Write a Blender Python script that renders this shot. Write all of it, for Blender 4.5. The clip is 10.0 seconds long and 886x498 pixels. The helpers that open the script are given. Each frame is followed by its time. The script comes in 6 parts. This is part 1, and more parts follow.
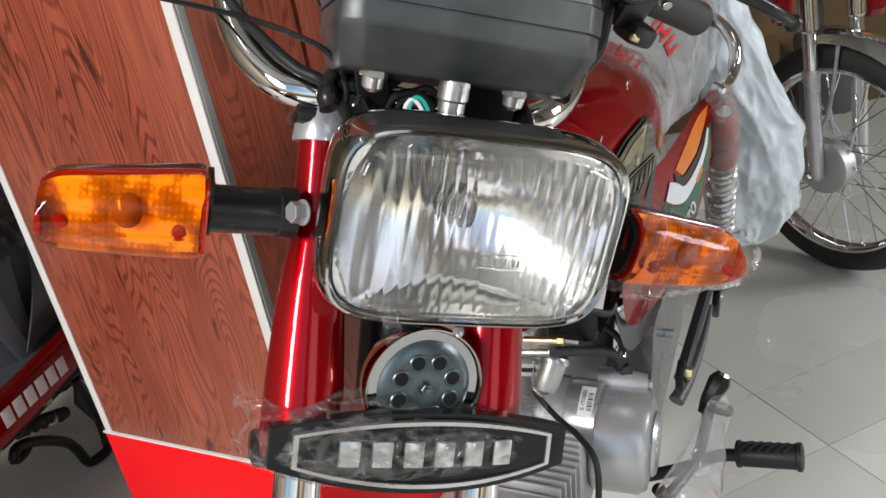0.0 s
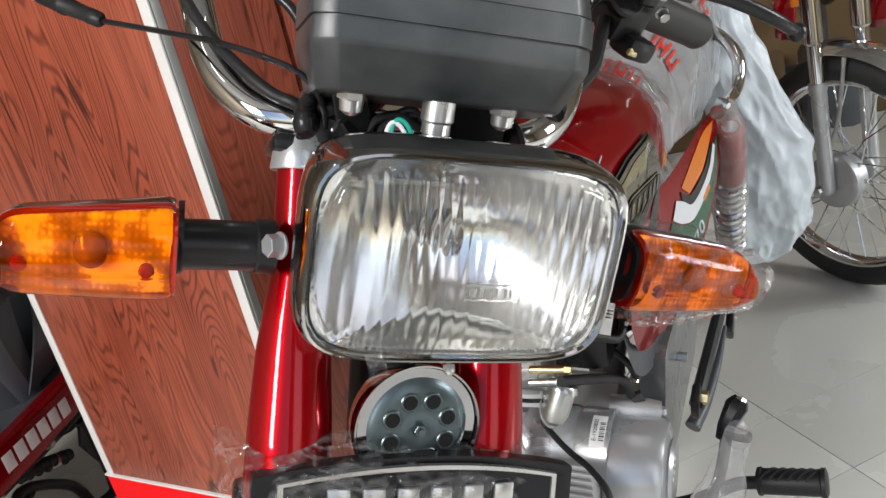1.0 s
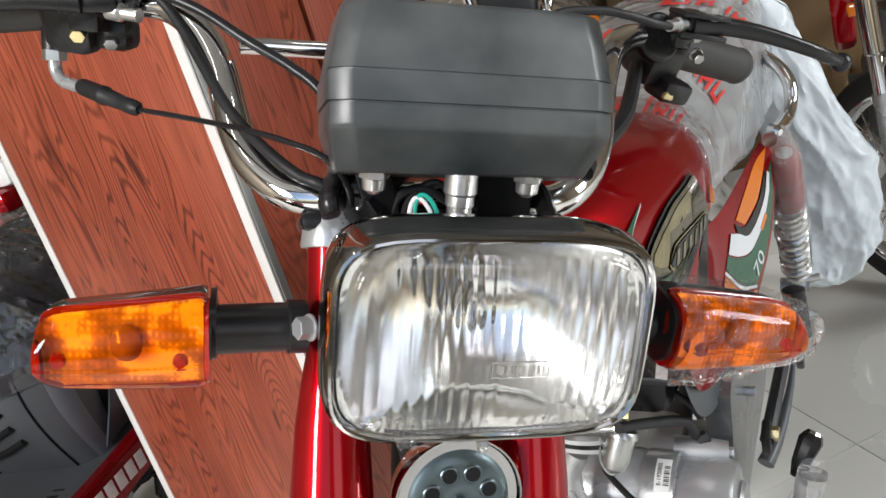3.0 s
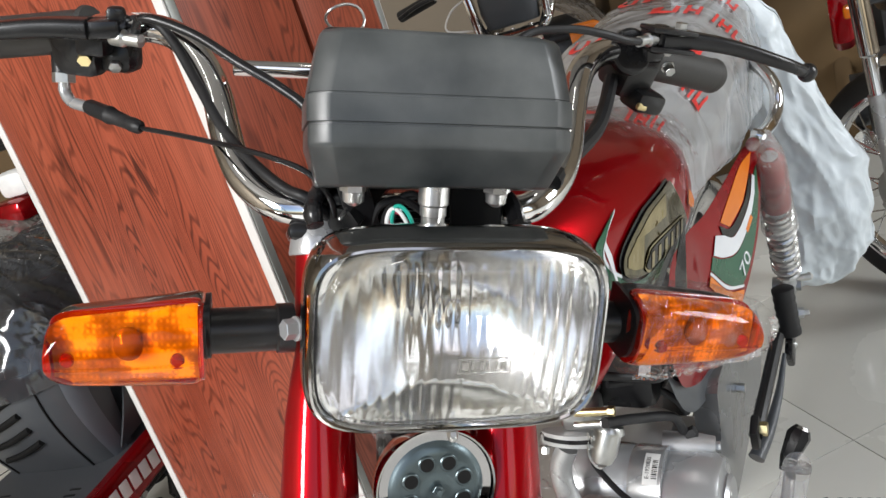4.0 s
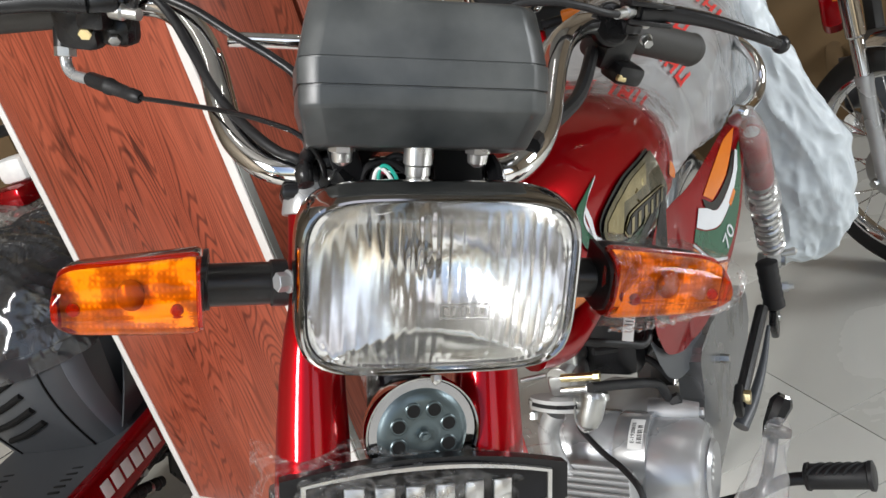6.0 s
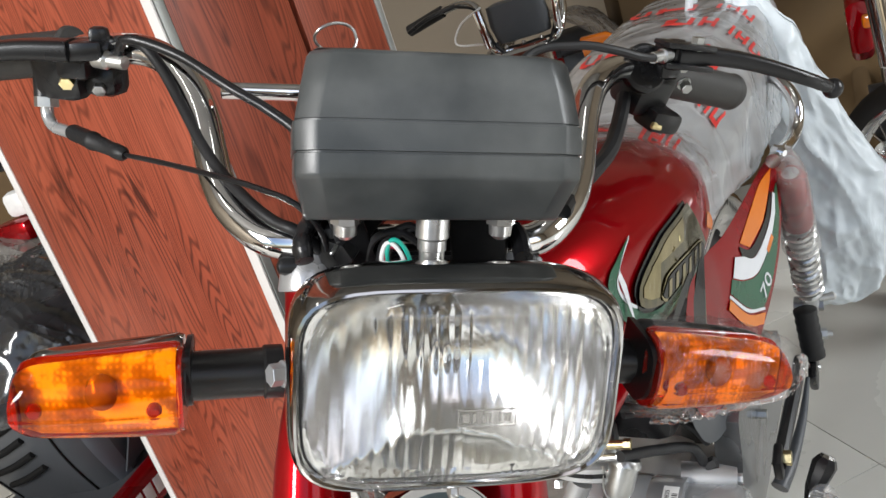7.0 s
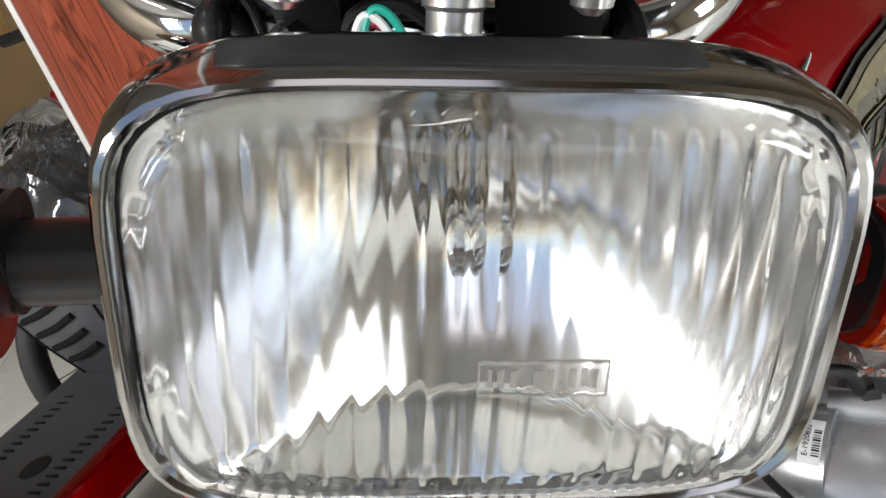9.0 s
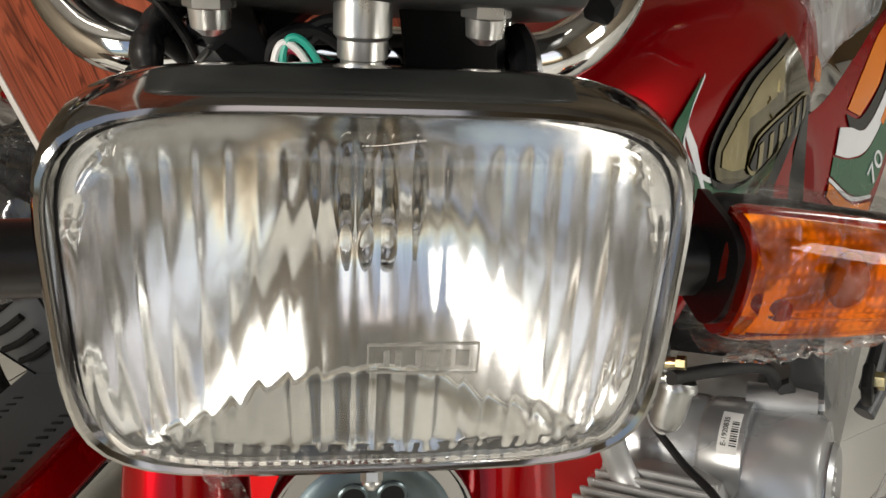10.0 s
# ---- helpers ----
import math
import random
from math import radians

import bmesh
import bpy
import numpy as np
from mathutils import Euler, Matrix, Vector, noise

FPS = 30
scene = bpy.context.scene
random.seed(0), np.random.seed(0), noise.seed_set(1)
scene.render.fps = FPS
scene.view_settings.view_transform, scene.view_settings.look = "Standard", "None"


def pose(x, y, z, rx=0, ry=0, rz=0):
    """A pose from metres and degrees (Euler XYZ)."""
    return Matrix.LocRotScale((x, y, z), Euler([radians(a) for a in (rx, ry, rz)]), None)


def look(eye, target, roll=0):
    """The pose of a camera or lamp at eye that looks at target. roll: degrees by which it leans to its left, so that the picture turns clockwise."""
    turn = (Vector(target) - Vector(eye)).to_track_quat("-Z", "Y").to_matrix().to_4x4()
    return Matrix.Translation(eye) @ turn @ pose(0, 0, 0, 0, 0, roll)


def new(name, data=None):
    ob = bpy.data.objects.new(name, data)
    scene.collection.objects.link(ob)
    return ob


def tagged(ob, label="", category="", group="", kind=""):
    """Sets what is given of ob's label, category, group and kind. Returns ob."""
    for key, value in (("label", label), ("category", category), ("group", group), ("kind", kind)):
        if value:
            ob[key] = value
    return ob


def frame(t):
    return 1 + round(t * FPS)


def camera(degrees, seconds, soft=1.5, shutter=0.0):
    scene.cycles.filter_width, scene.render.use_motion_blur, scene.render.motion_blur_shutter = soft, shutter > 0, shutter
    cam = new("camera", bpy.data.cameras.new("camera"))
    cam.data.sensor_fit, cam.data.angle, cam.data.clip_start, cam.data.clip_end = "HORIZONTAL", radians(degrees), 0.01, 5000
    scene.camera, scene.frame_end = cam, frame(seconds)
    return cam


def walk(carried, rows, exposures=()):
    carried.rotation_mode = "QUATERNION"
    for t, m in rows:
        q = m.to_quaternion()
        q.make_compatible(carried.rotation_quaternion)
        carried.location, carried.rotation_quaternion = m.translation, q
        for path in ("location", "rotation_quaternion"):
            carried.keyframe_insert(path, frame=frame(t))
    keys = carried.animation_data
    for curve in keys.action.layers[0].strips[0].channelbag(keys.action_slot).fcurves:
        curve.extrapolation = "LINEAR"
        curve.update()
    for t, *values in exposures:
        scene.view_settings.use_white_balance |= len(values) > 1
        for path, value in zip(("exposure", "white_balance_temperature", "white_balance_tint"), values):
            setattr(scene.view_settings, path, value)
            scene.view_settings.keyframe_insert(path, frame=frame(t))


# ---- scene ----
cam = camera(56.8, 10.0)
PATH = [
    (0, (0.0309, -0.0116, 1.0955), (-0.0826, 1.8087, 0.2748), -10.91),
    (0.5, (0.0300, 0.0020, 1.0890), (-0.0830, 1.8364, 0.3002), -11.70),
    (1, (0.0427, 0.0182, 1.0822), (-0.0869, 1.8645, 0.3242), -12.86),
    (1.5, (0.0470, 0.0350, 1.0910), (-0.1130, 1.8913, 0.3639), -14.30),
    (2, (0.0510, 0.0450, 1.0970), (-0.1500, 1.9077, 0.3971), -15.60),
    (2.5, (0.0595, 0.0413, 1.0972), (-0.1850, 1.9071, 0.4195), -16.67),
    (4, (0.1010, -0.0060, 1.1100), (-0.2079, 1.8604, 0.4612), -18.30),
    (4.5, (0.1140, -0.0250, 1.1090), (-0.1979, 1.8385, 0.4532), -18.60),
    (5, (0.1156, -0.0404, 1.1012), (-0.1947, 1.8187, 0.4322), -18.67),
    (5.5, (0.1110, -0.0450, 1.0930), (-0.1990, 1.8120, 0.4180), -18.70),
    (7, (0.1066, 0.0363, 1.1081), (-0.2270, 1.9103, 0.4943), -18.85),
    (7.5, (0.0970, 0.1720, 1.0760), (-0.3190, 2.0431, 0.5050), -18.60),
    (8, (0.0749, 0.2316, 1.0234), (-0.4717, 2.0482, 0.3901), -18.54),
    (8.5, (0.0707, 0.2411, 1.0036), (-0.5405, 2.0003, 0.2746), -19.88),
    (9, (0.0795, 0.2437, 1.0050), (-0.5437, 1.9715, 0.2135), -20.96),
    (9.5, (0.0829, 0.2187, 1.0044), (-0.4929, 1.9629, 0.2131), -18.85),
    (10, (0.1060, 0.2168, 1.0121), (-0.4254, 1.9636, 0.1959), -19.54),
]
walk(cam, [(t, look(eye, target, roll)) for t, eye, target, roll in PATH],
     [(0.0, -0.16, 6500, 10), (1.0, -0.08, 6500, 10), (2.5, 0.02, 6500, 10), (4.0, 0.06, 6500, 10), (6.5, 0.02, 6500, 10), (7.3, 0.10, 6500, 10), (7.9, 0.20, 6500, 10), (8.5, -0.05, 6500, 10), (9.5, -0.14, 6650, 10), (10.0, -0.42, 7300, 10)])

# ---- light ----
world = bpy.data.worlds.new("sky")
scene.world = world
world.use_nodes = True
sky = world.node_tree.nodes.new("ShaderNodeTexSky")
sky.sky_type, sky.sun_disc = "NISHITA", False
sky.sun_elevation, sky.sun_rotation = radians(48), radians(150)
world.node_tree.links.new(sky.outputs[0], world.node_tree.nodes["Background"].inputs[0])
world.node_tree.nodes["Background"].inputs[1].default_value = 0.15


def lamp(name, m, sx, sy, watts, color=(1, 1, 1)):
    data = bpy.data.lights.new(name, "AREA")
    data.shape, data.size, data.size_y, data.energy, data.color = "RECTANGLE", sx, sy, watts, color
    ob = new(name, data)
    ob.matrix_world = m
    return ob


SUN = bpy.data.lights.new("sun", "SUN")
SUN.energy, SUN.angle, SUN.color = 0.9, radians(0.6), (1, 0.96, 0.9)
new("sun", SUN).matrix_world = look((2, -6, 9), (0, 0, 0))
lamp("daylight_left_bay", look((-2.40, -2.60, 2.95), (-0.2, 1.0, 0.90)), 0.80, 1.90, 250, (1.0, 0.99, 0.97))
lamp("daylight_right_bay", look((1.75, -2.6, 1.70), (0.4, 1.2, 0.5)), 1.2, 2.0, 5.5, (0.97, 0.98, 1.0))
lamp("daylight_right_window", look((3.90, 0.25, 1.70), (0.6, 1.0, 0.4)), 1.0, 1.7, 105, (0.95, 0.98, 1.0))


# ---- materials ----
def material(name, color=(0.5, 0.5, 0.5), rough=0.5, metal=0.0, coat=0.0, **more):
    mat = bpy.data.materials.new(name)
    mat.use_nodes = True
    b = mat.node_tree.nodes["Principled BSDF"]
    b.inputs["Base Color"].default_value = (*color, 1)
    b.inputs["Roughness"].default_value = rough
    b.inputs["Metallic"].default_value = metal
    b.inputs["Coat Weight"].default_value = coat
    b.inputs["Coat Roughness"].default_value = 0.03
    for key, value in more.items():
        b.inputs[key.replace("_", " ")].default_value = value
    return mat


def node(mat, kind, **values):
    n = mat.node_tree.nodes.new(kind)
    for key, value in values.items():
        n.inputs[key.replace("_", " ")].default_value = value
    return n


def wire(mat, a, b):
    mat.node_tree.links.new(a, b)


def shader(mat):
    return mat.node_tree.nodes["Principled BSDF"]


def spot(mat, stretch=(1, 1, 1), turn=(0, 0, 0), space="Object"):
    tc, mp = node(mat, "ShaderNodeTexCoord"), node(mat, "ShaderNodeMapping", Scale=stretch, Rotation=turn)
    wire(mat, tc.outputs[space], mp.inputs[0])
    return mp.outputs[0]


def ramp(mat, fac, *stops):
    r = node(mat, "ShaderNodeValToRGB")
    el = r.color_ramp.elements
    while len(el) < len(stops):
        el.new(0.5)
    for e, (p, c) in zip(el, stops):
        e.position, e.color = p, (*c, 1) if len(c) == 3 else c
    wire(mat, fac, r.inputs[0])
    return r.outputs[0]


def grain(mat, scale, detail=4.0, stretch=(1, 1, 1)):
    n = node(mat, "ShaderNodeTexNoise", Scale=scale, Detail=detail)
    wire(mat, spot(mat, stretch), n.inputs["Vector"])
    return n.outputs["Fac"]


def bumpy(mat, fac, strength=0.2, distance=0.001):
    b = node(mat, "ShaderNodeBump", Strength=strength, Distance=distance)
    wire(mat, fac, b.inputs["Height"])
    wire(mat, b.outputs[0], shader(mat).inputs["Normal"])


def varied(name, dark, light, scale, rough=(0.4, 0.6), bump=0.1, metal=0.0, coat=0.0, stretch=(1, 1, 1), fine=8.0, **more):
    """A surface whose colour and roughness drift at one scale, with a finer relief."""
    mat = material(name, light, rough[0], metal, coat, **more)
    n = grain(mat, scale, 5.0, stretch)
    wire(mat, ramp(mat, n, (0.3, dark), (0.7, light)), shader(mat).inputs["Base Color"])
    wire(mat, ramp(mat, n, (0.3, (rough[0],) * 3), (0.7, (rough[1],) * 3)), shader(mat).inputs["Roughness"])
    if bump:
        bumpy(mat, grain(mat, scale * fine, 3.0, stretch), bump, 0.0006)
    return mat


CHROME = varied("chrome", (0.70, 0.70, 0.70), (0.79, 0.79, 0.80), 12, (0.04, 0.09), 0.0, 1.0)
DARK_CHROME = varied("smoked_chrome", (0.30, 0.29, 0.28), (0.36, 0.35, 0.34), 10, (0.07, 0.13), 0.0, 1.0)
# same chrome with dim reflections put into a darker colour
DIMMED_CHROME = varied("dimmed_chrome", (0.36, 0.35, 0.34), (0.42, 0.41, 0.40), 10, (0.06, 0.10), 0.0, 1.0)
REFLECTOR = varied("reflector_silver", (0.80, 0.80, 0.79), (0.86, 0.86, 0.85), 30, (0.11, 0.16), 0.0, 1.0)
SATIN = varied("satin_nickel", (0.58, 0.58, 0.57), (0.68, 0.68, 0.67), 40, (0.24, 0.34), 0.1, 0.9, fine=6)
ZINC = varied("zinc_plate", (0.42, 0.43, 0.43), (0.56, 0.56, 0.54), 40, (0.28, 0.42), 0.15, 1.0)
BRASS = varied("yellow_zinc", (0.55, 0.45, 0.22), (0.66, 0.56, 0.32), 40, (0.25, 0.35), 0.05, 1.0)
ALLOY = varied("cast_alloy", (0.42, 0.43, 0.43), (0.54, 0.54, 0.54), 14, (0.40, 0.54), 0.25, 0.75, fine=30)
ALLOY_PAINT = varied("silver_paint", (0.43, 0.44, 0.45), (0.51, 0.52, 0.53), 6, (0.24, 0.34), 0.05, 0.6, 0.3, fine=60)
HORN_STEEL = varied("horn_steel", (0.09, 0.118, 0.127), (0.125, 0.155, 0.165), 18, (0.28, 0.40), 0.08, 0.8, fine=40)
RED = varied("red_paint", (0.235, 0.0008, 0.0035), (0.310, 0.0014, 0.0048), 5, (0.25, 0.32), 0.0, 0.55, 0.6, Specular_IOR_Level=0.0)
RED_PLAIN = varied("red_board", (0.72, 0.003, 0.006), (0.80, 0.005, 0.009), 4, (0.38, 0.5), 0.03, fine=60, Specular_IOR_Level=0.2)
BLACK_CASE = varied("matte_black_case", (0.024, 0.028, 0.030), (0.082, 0.087, 0.087), 19, (0.30, 0.46), 0.12, fine=70)
BLACK = varied("black_plastic", (0.007, 0.007, 0.008), (0.013, 0.013, 0.014), 20, (0.24, 0.38), 0.10, fine=30, Specular_IOR_Level=0.35)
RUBBER = varied("black_rubber", (0.008, 0.008, 0.009), (0.016, 0.016, 0.017), 25, (0.42, 0.60), 0.2, fine=20, Specular_IOR_Level=0.35)
GREY_PLASTIC = varied("dark_grey_plastic", (0.060, 0.065, 0.072), (0.080, 0.086, 0.094), 6, (0.34, 0.46), 0.12, fine=90)
GRIP = varied("worn_grip_rubber", (0.022, 0.021, 0.020), (0.040, 0.038, 0.036), 25, (0.50, 0.66), 0.2, fine=20)
TYRE = varied("tyre_rubber", (0.014, 0.014, 0.014), (0.028, 0.027, 0.026), 18, (0.6, 0.8), 0.3)
LABEL = varied("white_label", (0.74, 0.74, 0.73), (0.82, 0.82, 0.80), 60, (0.45, 0.55), 0.0)
INK = material("black_ink", (0.012, 0.012, 0.012), 0.8, Specular_IOR_Level=0.1)
GREEN = varied("green_decal", (0.006, 0.075, 0.035), (0.010, 0.095, 0.045), 12, (0.24, 0.32), 0.0, 0, 0.2)
ORANGE = varied("orange_decal", (0.60, 0.145, 0.006), (0.70, 0.19, 0.012), 10, (0.16, 0.24), 0.0, 0, 0.25)
WHITE_DECAL = varied("pale_decal", (0.60, 0.62, 0.66), (0.76, 0.77, 0.80), 10, (0.16, 0.24), 0.0, 0, 0.6)
BLACK_DECAL = material("black_decal", (0.006, 0.006, 0.007), 0.22, 0, 0.15, Specular_IOR_Level=0.3)
GOLD = varied("smoked_gold_badge", (0.055, 0.045, 0.018), (0.22, 0.185, 0.085), 30, (0.12, 0.22), 0.0, 0.9, 0.5, stretch=(1, 3, 1))
BRIGHT_GOLD = varied("bright_gold_badge", (0.30, 0.25, 0.12), (0.50, 0.42, 0.22), 40, (0.12, 0.20), 0.0, 1.0, 0.3)
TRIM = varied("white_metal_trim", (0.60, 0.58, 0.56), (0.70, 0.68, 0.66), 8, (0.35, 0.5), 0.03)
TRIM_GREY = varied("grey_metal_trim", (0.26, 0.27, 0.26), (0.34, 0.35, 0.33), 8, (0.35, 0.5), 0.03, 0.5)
PLASTER = varied("cream_plaster", (0.24, 0.20, 0.15), (0.30, 0.25, 0.19), 1.5, (0.8, 0.95), 0.2, fine=40)
CEIL = varied("grey_ceiling", (0.24, 0.235, 0.225), (0.32, 0.315, 0.30), 1.2, (0.8, 0.95), 0.1, fine=30)
TAPE_BLACK = varied("black_tape", (0.008, 0.008, 0.009), (0.016, 0.016, 0.017), 30, (0.22, 0.34), 0.3, fine=8)
TEAL_WIRE = material("green_wire", (0.01, 0.36, 0.27), 0.4)
PINK_WIRE = material("maroon_wire", (0.30, 0.02, 0.05), 0.4)
WHITE_WIRE = material("white_wire", (0.75, 0.75, 0.74), 0.4)
TAPE = varied("brown_tape", (0.13, 0.075, 0.025), (0.16, 0.095, 0.035), 8, (0.22, 0.34), 0.05, 0, 0.2)
CARD = varied("brown_cardboard", (0.085, 0.050, 0.018), (0.12, 0.072, 0.028), 3, (0.75, 0.9), 0.15)
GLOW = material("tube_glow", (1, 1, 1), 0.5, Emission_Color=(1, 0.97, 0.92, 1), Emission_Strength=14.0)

GLASS = material("clear_glass", (1, 1, 1), 0.02, Transmission_Weight=1.0, IOR=1.48)
AMBER = material("amber_plastic", (1.0, 0.145, 0.0003), 0.02, 0, 0.10, Transmission_Weight=1.0, IOR=1.30)
AMBER_RED = material("deep_amber_edge", (0.30, 0.009, 0.002), 0.08, 0, 0.6, Transmission_Weight=0.3, IOR=1.4)
BULB = material("amber_bulb", (0.22, 0.12, 0.02), 0.06, 0, 0.8)
AMBER_BACK = material("orange_reflector", (0.5, 0.2, 0.03), 0.30, 0.15)


def cells(mat):
    # fine crossed prisms behind the amber lens, with broad bright and dark drifts
    line = node(mat, "ShaderNodeTexWave", Scale=92.0, Distortion=1.6, Detail=1.0, Detail_Scale=0.6)
    wire(mat, spot(mat), line.inputs["Vector"])
    rows = node(mat, "ShaderNodeTexWave", Scale=80.0, Distortion=2.2, Detail=1.0, Detail_Scale=0.5)
    rows.bands_direction = "Z"
    wire(mat, spot(mat), rows.inputs["Vector"])
    cross = node(mat, "ShaderNodeMath")
    cross.operation = "MULTIPLY"
    wire(mat, line.outputs["Fac"], cross.inputs[0])
    wire(mat, rows.outputs["Fac"], cross.inputs[1])
    top = node(mat, "ShaderNodeMath")
    top.operation = "MULTIPLY_ADD"
    wire(mat, cross.outputs[0], top.inputs[0])
    top.inputs[1].default_value = 0.07
    wire(mat, grain(mat, 52.0, 3.0), top.inputs[2])
    # deep orange with the yellow glints painted into the colour
    wire(mat, ramp(mat, top.outputs[0], (0.38, (0.22, 0.15, 0.008)), (0.52, (0.46, 0.33, 0.022)), (0.60, (0.95, 0.85, 0.14))), shader(mat).inputs["Base Color"])
    bumpy(mat, cross.outputs[0], 0.16, 0.0010)


cells(AMBER_BACK)


def film(name, thin, thick, tint, rough, scale=18.0, strength=0.5, relief=0.006, shine=1.0):
    """Thin wrinkled plastic film: mostly clear, cloudier along its creases, with a glossy crumpled skin."""
    mat = material(name, tint, rough, Specular_IOR_Level=0.5)
    b = shader(mat)
    one = node(mat, "ShaderNodeTexNoise", Scale=scale, Detail=3.0, Roughness=0.45, Distortion=1.2)
    wire(mat, spot(mat, (1, 1, 0.6), (0.3, 0.5, 0.2)), one.inputs["Vector"])
    two = node(mat, "ShaderNodeTexNoise", Scale=scale * 0.55, Detail=2.0, Distortion=0.8)
    wire(mat, spot(mat, (0.5, 1, 1), (0.9, 0.2, 0.7)), two.inputs["Vector"])
    ridge1 = ramp(mat, one.outputs["Fac"], (0.42, (0, 0, 0)), (0.5, (1, 1, 1)), (0.58, (0, 0, 0)))
    ridge2 = ramp(mat, two.outputs["Fac"], (0.45, (0, 0, 0)), (0.5, (1, 1, 1)), (0.55, (0, 0, 0)))
    top = node(mat, "ShaderNodeMath")
    top.operation = "ADD"
    wire(mat, ridge1, top.inputs[0])
    wire(mat, ridge2, top.inputs[1])
    cloud = grain(mat, scale * 0.3, 4.0)
    mul = node(mat, "ShaderNodeMath")
    mul.operation = "MULTIPLY"
    wire(mat, top.outputs[0], mul.inputs[0])
    wire(mat, cloud, mul.inputs[1])
    wire(mat, ramp(mat, mul.outputs[0], (0.0, (thin,) * 3), (0.9, (thick,) * 3)), b.inputs["Alpha"])
    bumpy(mat, top.outputs[0], strength, relief)
    gloss = node(mat, "ShaderNodeBsdfGlossy", Roughness=rough * 0.6)
    bump = b.inputs["Normal"].links[0].from_socket
    wire(mat, bump, gloss.inputs["Normal"])
    fr = node(mat, "ShaderNodeFresnel", IOR=1.45)
    wire(mat, bump, fr.inputs["Normal"])
    mix = node(mat, "ShaderNodeMixShader")
    less = node(mat, "ShaderNodeMath")
    less.operation = "MULTIPLY"
    less.inputs[1].default_value = shine
    wire(mat, fr.outputs[0], less.inputs[0])
    wire(mat, less.outputs[0], mix.inputs[0])
    wire(mat, b.outputs[0], mix.inputs[1])
    wire(mat, gloss.outputs[0], mix.inputs[2])
    wire(mat, mix.outputs[0], mat.node_tree.nodes["Material Output"].inputs[0])
    return mat


WRAP = film("clear_wrap", 0.008, 0.20, (0.80, 0.79, 0.78), 0.10, 60.0, 0.5, 0.003)
THIN_WRAP = film("thin_clear_wrap", 0.0, 0.10, (0.84, 0.82, 0.80), 0.05, 60.0, 0.6, 0.003, 0.3)
TANK_WRAP = film("tank_wrap", 0.0, 0.05, (0.84, 0.82, 0.80), 0.03, 22.0, 0.6, 0.005, 0.55)
MILKY_WRAP = film("milky_wrap", 0.20, 0.40, (0.66, 0.65, 0.64), 0.25, 14.0, 0.25, 0.003, 0.6)
SEAT_BAG = film("milky_seat_bag", 0.66, 0.86, (0.46, 0.47, 0.48), 0.32, 6.0, 0.18)
WHITE_BAG = film("white_plastic_bag", 0.86, 0.96, (0.60, 0.655, 0.69), 0.48, 12.0, 0.10, 0.004, 0.40)
BAR_WRAP = film("bar_wrap", 0.004, 0.15, (0.80, 0.79, 0.78), 0.05, 44.0, 0.7, 0.003, 0.6)
SMOKE_WRAP = film("dark_wrap", 0.6, 0.85, (0.040, 0.041, 0.045), 0.16, 5.0, 0.15, 0.004)


